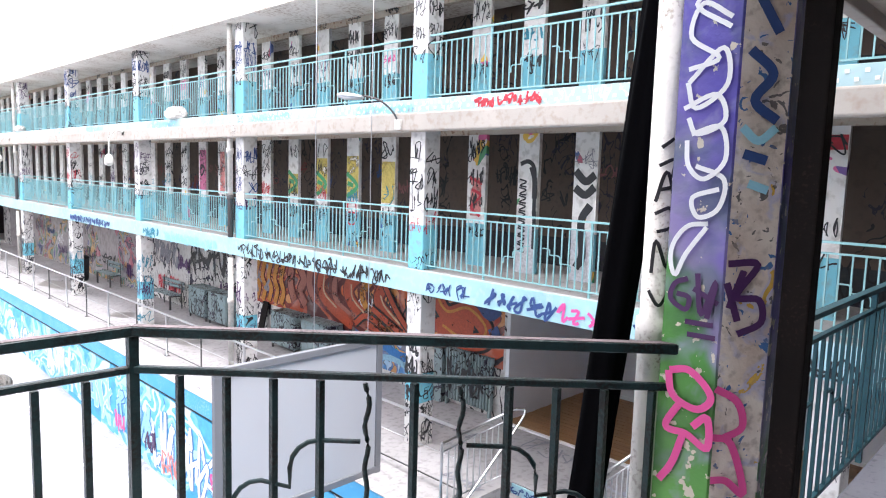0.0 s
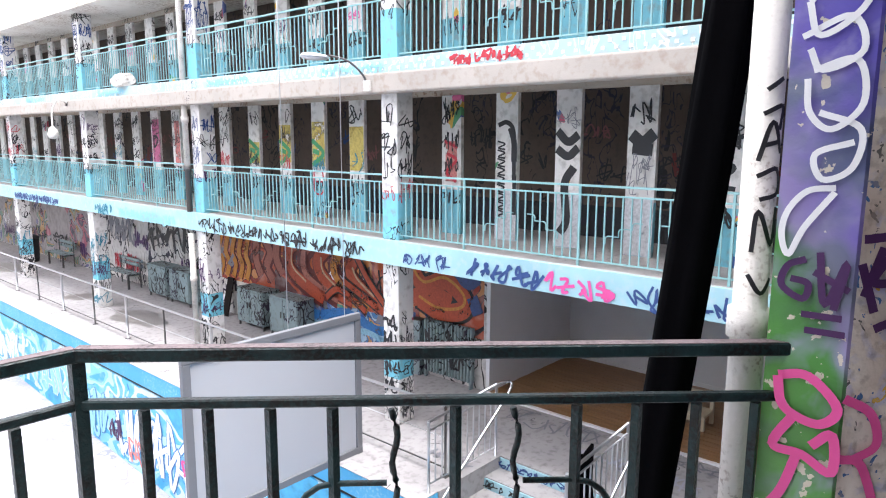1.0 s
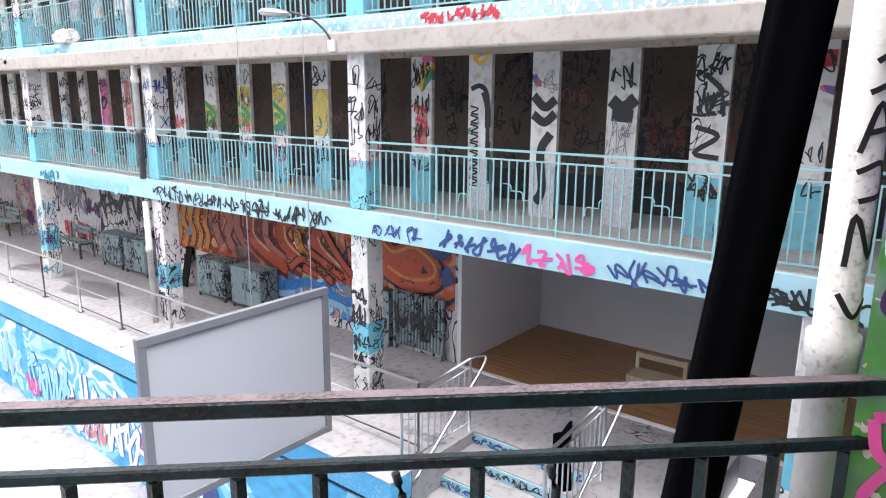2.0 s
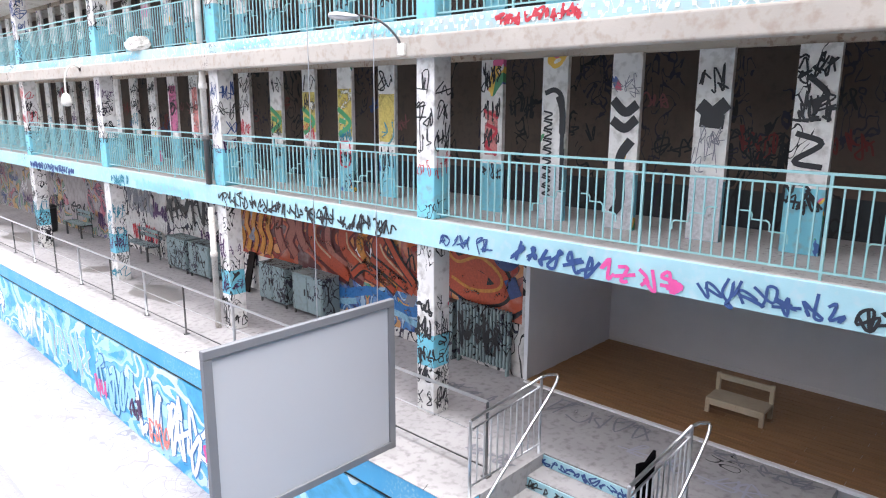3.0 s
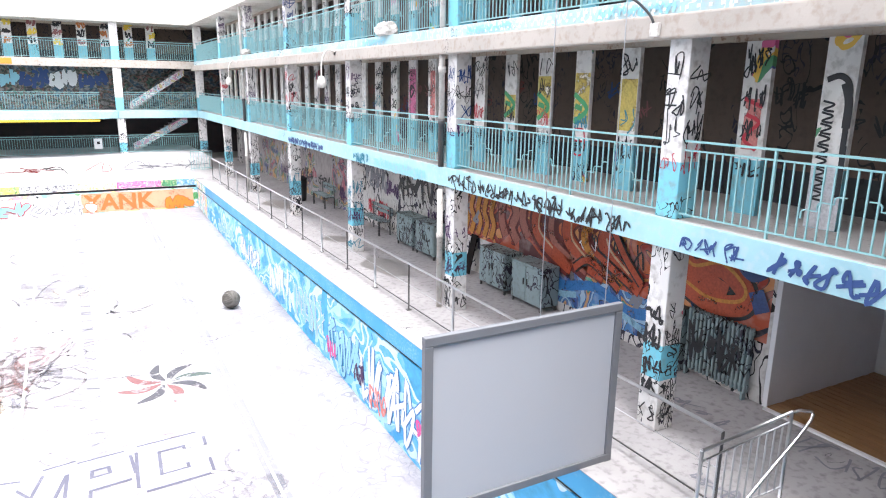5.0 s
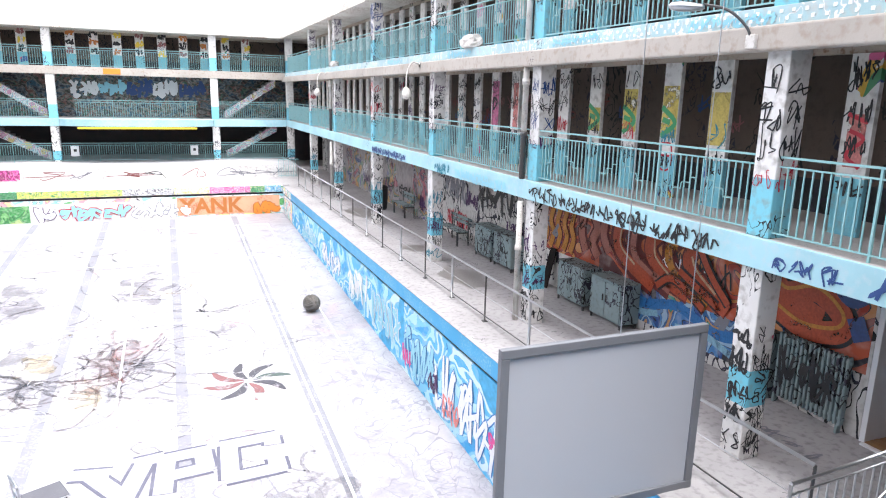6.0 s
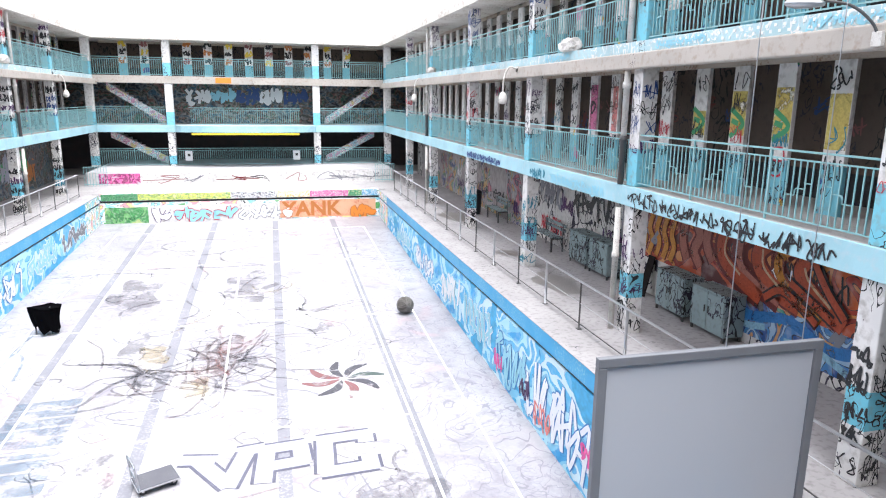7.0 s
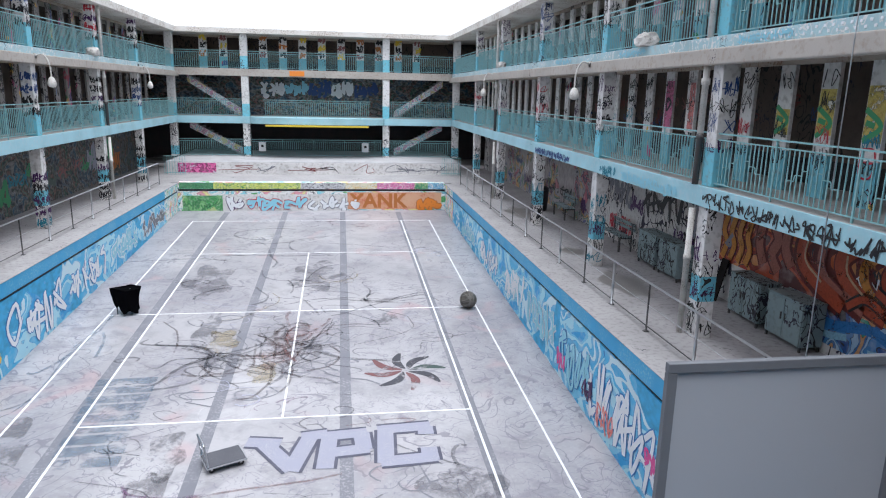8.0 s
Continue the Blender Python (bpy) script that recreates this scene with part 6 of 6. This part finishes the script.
def floor_patch(x, y, rx, ry, mat, seed, lift=0.0042):
    q = random.Random(seed)
    k, w = [q.uniform(0, 6.28) for _ in range(3)], [q.uniform(0.08, 0.25) for _ in range(3)]
    ring = []
    for a in np.linspace(0, 2 * math.pi, 41)[:-1]:
        g = 1 + w[0] * math.sin(2 * a + k[0]) + w[1] * math.sin(5 * a + k[1]) + 0.6 * w[2] * math.sin(9 * a + k[2])
        ring.append((x + rx * g * math.cos(a), y + ry * g * math.sin(a)))
    me = bpy.data.meshes.new("paint_stain")
    me.from_pydata([(a, b, floor_z(b) + lift) for a, b in ring], [], [tuple(range(40))])
    return part("paint_stain", me, CLOUDS[mat], pool_floor)


for i, (x, y, rx, ry, c) in enumerate(((-1.9, -2.2, 0.42, 0.75, "ochre"), (-0.65, -4.1, 0.3, 0.8, "ochre"), (-0.2, -2.1, 0.6, 1.2, "umber"), (0.25, -3.3, 0.4, 1.0, "smoke"), (-0.55, -3.2, 0.35, 0.9, "brick"), (-2.45, -1.5, 0.28, 1.5, "slate"), (-1.9, -3.4, 0.6, 0.5, "slate"), (-2.1, -7.6, 0.4, 0.75, "slate"), (-2.2, -8.9, 0.3, 0.9, "smoke"), (2.5, -0.8, 0.35, 0.4, "slate"), (2.2, 10.9, 0.4, 0.4, "brick"), (0.4, 3.5, 0.9, 1.4, "smoke"), (-3.2, 3.0, 0.8, 1.6, "smoke"), (-5.2, -7.5, 0.5, 1.4, "smoke"), (3.4, -9.3, 0.7, 0.9, "smoke"), (0.9, -10.2, 0.8, 0.5, "violet"))):
    floor_patch(x, y, rx, ry, c, 300 + i)
# a rubbed blue ladder of dashes, a tall creature of tangled lines, swooping arcs
floor_band("painted_dash", [[(-4.4 + 0.03 * i, -4.4 - 0.42 * i), (-3.05 + 0.02 * i, -4.35 - 0.42 * i)] for i in range(9)], 0.34, CLOUDS["steel_blue"], 0.0046)
r = random.Random(52)
for cx, cy, sx, sy, n, hues, wd in ((-0.2, -2.6, 0.75, 1.5, 26, ("umber", "brick", "slate", "umber"), 0.07), (-1.9, -3.2, 1.5, 1.3, 16, ("slate", "umber", "smoke"), 0.06), (1.4, -1.4, 1.9, 1.6, 16, ("slate", "smoke", "umber"), 0.045), (-0.3, 2.2, 1.9, 1.6, 16, ("smoke", "slate", "ochre"), 0.06), (3.5, -8.4, 0.5, 1.0, 5, ("smoke", "slate"), 0.05), (-2.6, -9.2, 1.6, 0.9, 8, ("smoke", "violet"), 0.04), (0.6, -9.9, 2.2, 0.8, 10, ("smoke", "violet", "brick"), 0.04), (-5.3, -2.5, 0.6, 2.4, 9, ("smoke", "steel_blue"), 0.06), (-1.0, 7.5, 3.0, 2.2, 14, ("smoke", "slate"), 0.07), (1.9, -6.75, 0.8, 0.2, 5, ("brick",), 0.04), (-0.3, -5.7, 0.5, 0.25, 6, ("violet",), 0.04)):
    for i in range(int(0.7 * n)):
        a, bend = r.uniform(0, 6.28), r.uniform(-0.55, 0.55)
        x, y, line = r.gauss(cx, 0.45 * sx), r.gauss(cy, 0.45 * sy), []
        for _ in range(r.randint(4, 7)):
            line.append((x, y))
            a += bend + r.uniform(-0.35, 0.35)
            x, y = x + 0.3 * sx * math.cos(a), y + 0.3 * sy * math.sin(a)
        floor_band("painted_line", [line], wd * r.uniform(0.6, 1.7), SPRAYS[r.choice(hues)], 0.005 + 0.0002 * (i % 8), 5)

# ---- lettered piece and small signs at the far end ----
fw = bpy.data.objects["pool_wall_far"]
turn_up = Matrix.Rotation(radians(90), 4, "X")
part("piece_ground", boxes("piece_ground", [(1.6, POOL_N - 0.008, 0.7, 6.4, POOL_N - 0.002, 1.56)]), worn("orange_sprayed_ground", (0.72, 0.42, 0.26), (0.6, 0.16, 0.08), 0.6, 0.3, 1.2), fw, "orange sprayed ground")
lettering("YANK", 1.0, INK["rust"], fw, Matrix.Translation((1.75, POOL_N - 0.014, 0.8)) @ turn_up, 1.05, bold=0.03)
LEAFY = mural("green_letter_paint", [(0.06, 0.28, 0.08), (0.1, 0.38, 0.12), (0.05, 0.22, 0.07), (0.16, 0.42, 0.14), (0.4, 0.5, 0.2)], 2.5, 0.6, 0.015)
part("piece_ground", boxes("piece_ground", [(-6.4, POOL_N - 0.008, 0.62, -4.5, POOL_N - 0.002, 1.4)]), LEAFY, fw, "green sprayed piece")
part("white_ground", boxes("white_ground", [(-4.496, POOL_N - 0.008, 0.5, 1.596, POOL_N - 0.002, 1.46)]), tagged_paint("white_piece_ground", (0.76, 0.74, 0.72), ink=0.25, colour_ink=0.12, scale=2.0, width=0.03, wild=0.6), fw, "white ground of the sprayed letters")
r = random.Random(77)
for x0, w, n, fill, edge in ((-4.4, 0.9, 2, "white", "purple"), (-3.5, 3.0, 6, "sky", "red"), (-0.35, 1.9, 4, "white", "grey"), (1.75, 0.4, 1, "white", "rust"), (5.1, 1.2, 3, "orange", "rust")):
    piece(fw, (x0, POOL_N - 0.02, 0.66), (1, 0, 0), (0, 0, 1), w, 0.68, n, fill, edge, 0.13, r)
for x0, x1, pal in ((-6.5, -4.9, [(0.05, 0.25, 0.1), (0.08, 0.33, 0.12), (0.04, 0.2, 0.08)]), (-4.9, -0.7, [(0.62, 0.68, 0.12), (0.5, 0.6, 0.1), (0.1, 0.3, 0.1), (0.7, 0.72, 0.3)]), (-0.7, 1.5, [(0.65, 0.65, 0.65), (0.1, 0.1, 0.12), (0.5, 0.5, 0.52)]), (1.5, 3.1, [(0.75, 0.7, 0.5), (0.75, 0.5, 0.12), (0.75, 0.74, 0.7)]), (3.1, 5.0, [(0.7, 0.2, 0.42), (0.75, 0.62, 0.66), (0.6, 0.1, 0.3)]), (5.0, 5.7, [(0.06, 0.3, 0.12), (0.1, 0.4, 0.16), (0.5, 0.55, 0.3)]), (5.7, 6.5, [(0.2, 0.5, 0.7), (0.7, 0.72, 0.74), (0.1, 0.3, 0.55)])):
    part("painted_strip", boxes("painted_strip", [(x0, POOL_N - 0.04, 1.735, x1 - 0.004, POOL_N - 0.033, 2.044)]), mural("rim_letter_paint", pal + pal[:1] + pal, 5.0, 0.5, 0.012), fw, "sprayed letters on the rim")
for x in (-3.3, 2.75):
    s = thing("paper_notice", "white paper notice fixed to the railing", "notice", "paper notices")
    part("sheet", boxes("sheet", [(x - 0.2, FAR_Y - 0.1, DECK + 0.95, x + 0.2, FAR_Y - 0.085, DECK + 1.5)]), SKIRT_WHITE, s)
    part("print", boxes("print", [(x - 0.06, FAR_Y - 0.104, DECK + 1.2, x + 0.08, FAR_Y - 0.1005, DECK + 1.34)]), INK["black"], s, "small black print bars")
s = thing("orange_sign", "small orange sign on the upper gallery edge", "sign")
part("board", soft_box("board", (-1.6, FAR_Y - 0.235, F2 - 0.34, -0.75, FAR_Y - 0.202, F2 - 0.05), 0.006), INK["orange"], s)
mw = bpy.data.objects["wall_far_lower"]
for i in range(5):
    tag(mw, (-3.6 + 1.45 * i, 24.2, F1 + 1.2), (1, 0, 0), (0, 0, 1), 1.4, 0.9, 5, ("white", "sky", "navy", "white", "navy")[i], 0.16, random.Random(90 + i))


# ---- broad sprayed pieces on the pool walls and the ground walls ----
wr, wl = bpy.data.objects["pool_wall_right"], bpy.data.objects["pool_wall_left"]
r = random.Random(8)
for y0, w, h, n, f, e in ((-11.9, 2.2, 1.2, 5, "white", "blue"), (-9.6, 2.6, 1.3, 6, "white", "blue"), (-6.9, 2.0, 1.1, 5, "sky", "blue"), (-4.5, 2.6, 1.2, 6, "sky", "white"), (-1.5, 2.4, 1.1, 6, "white", "sky"), (2.0, 3.0, 0.8, 7, "white", "blue"), (6.0, 3.0, 0.6, 7, "sky", "white")):
    piece(wr, (POOL_X, y0 + w, floor_z(y0) + 0.3), (0, -1, 0), (0, 0, 1), w, min(h, 1.15 - floor_z(y0)), n, f, e, 0.11, r)
for y0, w, c in ((-10.8, 1.0, "pink"), (-8.4, 0.9, "salmon"), (-7.2, 0.6, "purple"), (-12.2, 0.8, "navy"), (-5.4, 0.6, "pink")):
    tag(wr, (POOL_X - 0.008, y0 + w, floor_z(y0) + 0.2 + r.random() * 0.5), (0, -1, 0), (0, 0, 1), w, 0.5, 4, c, 0.06, r)
piece(wr, (POOL_X, -13.0, -0.45), (0, -1, 0), (0, 0, 1), 2.4, 1.2, 6, "white", "blue", 0.13, r)
for y0, w, h, n, f, e in ((-3.4, 3.2, 1.15, 5, "white", "blue"), (0.2, 3.4, 1.0, 6, "white", "blue"), (4.2, 3.0, 0.9, 6, "sky", "white"), (-6.0, 2.0, 0.7, 3, "yellow", "blue"), (8.0, 3.5, 0.6, 7, "grey", "white")):
    piece(wl, (-POOL_X, y0, floor_z(y0) + 0.3), (0, 1, 0), (0, 0, 1), w, min(h, 1.15 - floor_z(y0)), n, f, e, 0.12, r)
for i in range(26):
    y, z = r.uniform(-13.5, 16), DECK + r.uniform(0.2, 1.7)
    tag(gw, (WALL_X - 0.008, y, z), (0, -1, 0), (0, 0, 1), r.uniform(0.5, 1.6), r.uniform(0.25, 0.7), r.randint(3, 6), r.choice(["black", "black", "grey", "white", "navy", "red", "purple"]), r.choice([0.025, 0.04, 0.07]), r)
for i, (y, w, c) in enumerate(((-2.6, 2.2, "black"), (-5.2, 1.8, "grey"), (0.3, 2.0, "grey"))):
    tag(gw, (WALL_X - 0.012, y + w / 2, DECK + 1.3), (0, -1, 0), (0, 0, 1), w, 0.9, 5, c, 0.1, r)
for i in range(22):
    y = -4.0 + 1.05 * i + r.uniform(-0.3, 0.3)
    tag(lw, (-WALL_X + 0.008, y, DECK + r.uniform(0.4, 1.3)), (0, 1, 0), (0, 0, 1), r.uniform(0.9, 1.9), r.uniform(0.5, 1.1), r.randint(2, 4), r.choice(["dull_green", "teal", "dull_red", "purple", "green", "black", "rust", "lilac", "dull_grey"]), r.choice([0.07, 0.12, 0.18]), r)
backs = bpy.data.objects["cabin_back_lower_right"]
for i in range(34):
    tag(backs, (10.5, r.uniform(-18.5, 6), F1 + r.uniform(0.6, 1.6)), (0, -1, 0), (0, 0, 1), r.uniform(0.3, 0.8), r.uniform(0.2, 0.5), r.randint(2, 5), r.choice(["black", "black", "navy", "crimson", "black", "dull_red"]), 0.025, r)
for side, wl_ in ((1, wr), (-1, wl)):
    x = side * (POOL_X - 0.004)
    part("corner_piece", boxes("corner_piece", [(min(x, x + side * 0.003), 11.6, 0.45, max(x, x + side * 0.003), POOL_N - 0.06, 1.556)]), FAR_PIECE, wl_, "many coloured sprayed letters near the corner")
    x = side * 6.564
    part("corner_piece", boxes("corner_piece", [(min(x, x + side * 0.004), 11.6, 1.66, max(x, x + side * 0.004), POOL_N - 0.06, DECK - 0.02)]), FAR_PIECE, wl_)
par = bpy.data.objects["platform_far"]
for i in range(7):
    tag(par, (-5.0 + 1.8 * i, 17.96, DECK + 0.08), (1, 0, 0), (0, 0, 1), 1.6, 0.48, 1, ("dull_red", "grey", "crimson", "black", "dull_red", "grey", "grey")[i], 0.035, r)

# ---- low side stair walls and rails where the far deck meets the side decks ----
for sx in (-1, 1):
    t = thing("deck_railing", "light turquoise barred railing on the far deck corner", "railing", "far deck railings")
    for x0, x1 in ((sx * 6.9, sx * 8.0),):
        a, b = min(x0, x1), max(x0, x1)
        part("handrail", boxes("handrail", [(a, 17.6, DECK + 0.98, b, 17.64, DECK + 1.01)]), RAIL, t)
        part("rail", boxes("rail", [(a, 17.605, DECK + 0.1, b, 17.635, DECK + 0.13)]), RAIL, t)
        for i in range(9):
            x = a + 0.02 + i * (b - a - 0.04) / 8
            part("bar", boxes("bar", [(x - 0.01, 17.61, DECK, x + 0.01, 17.63, DECK + 0.98)]), RAIL, t)
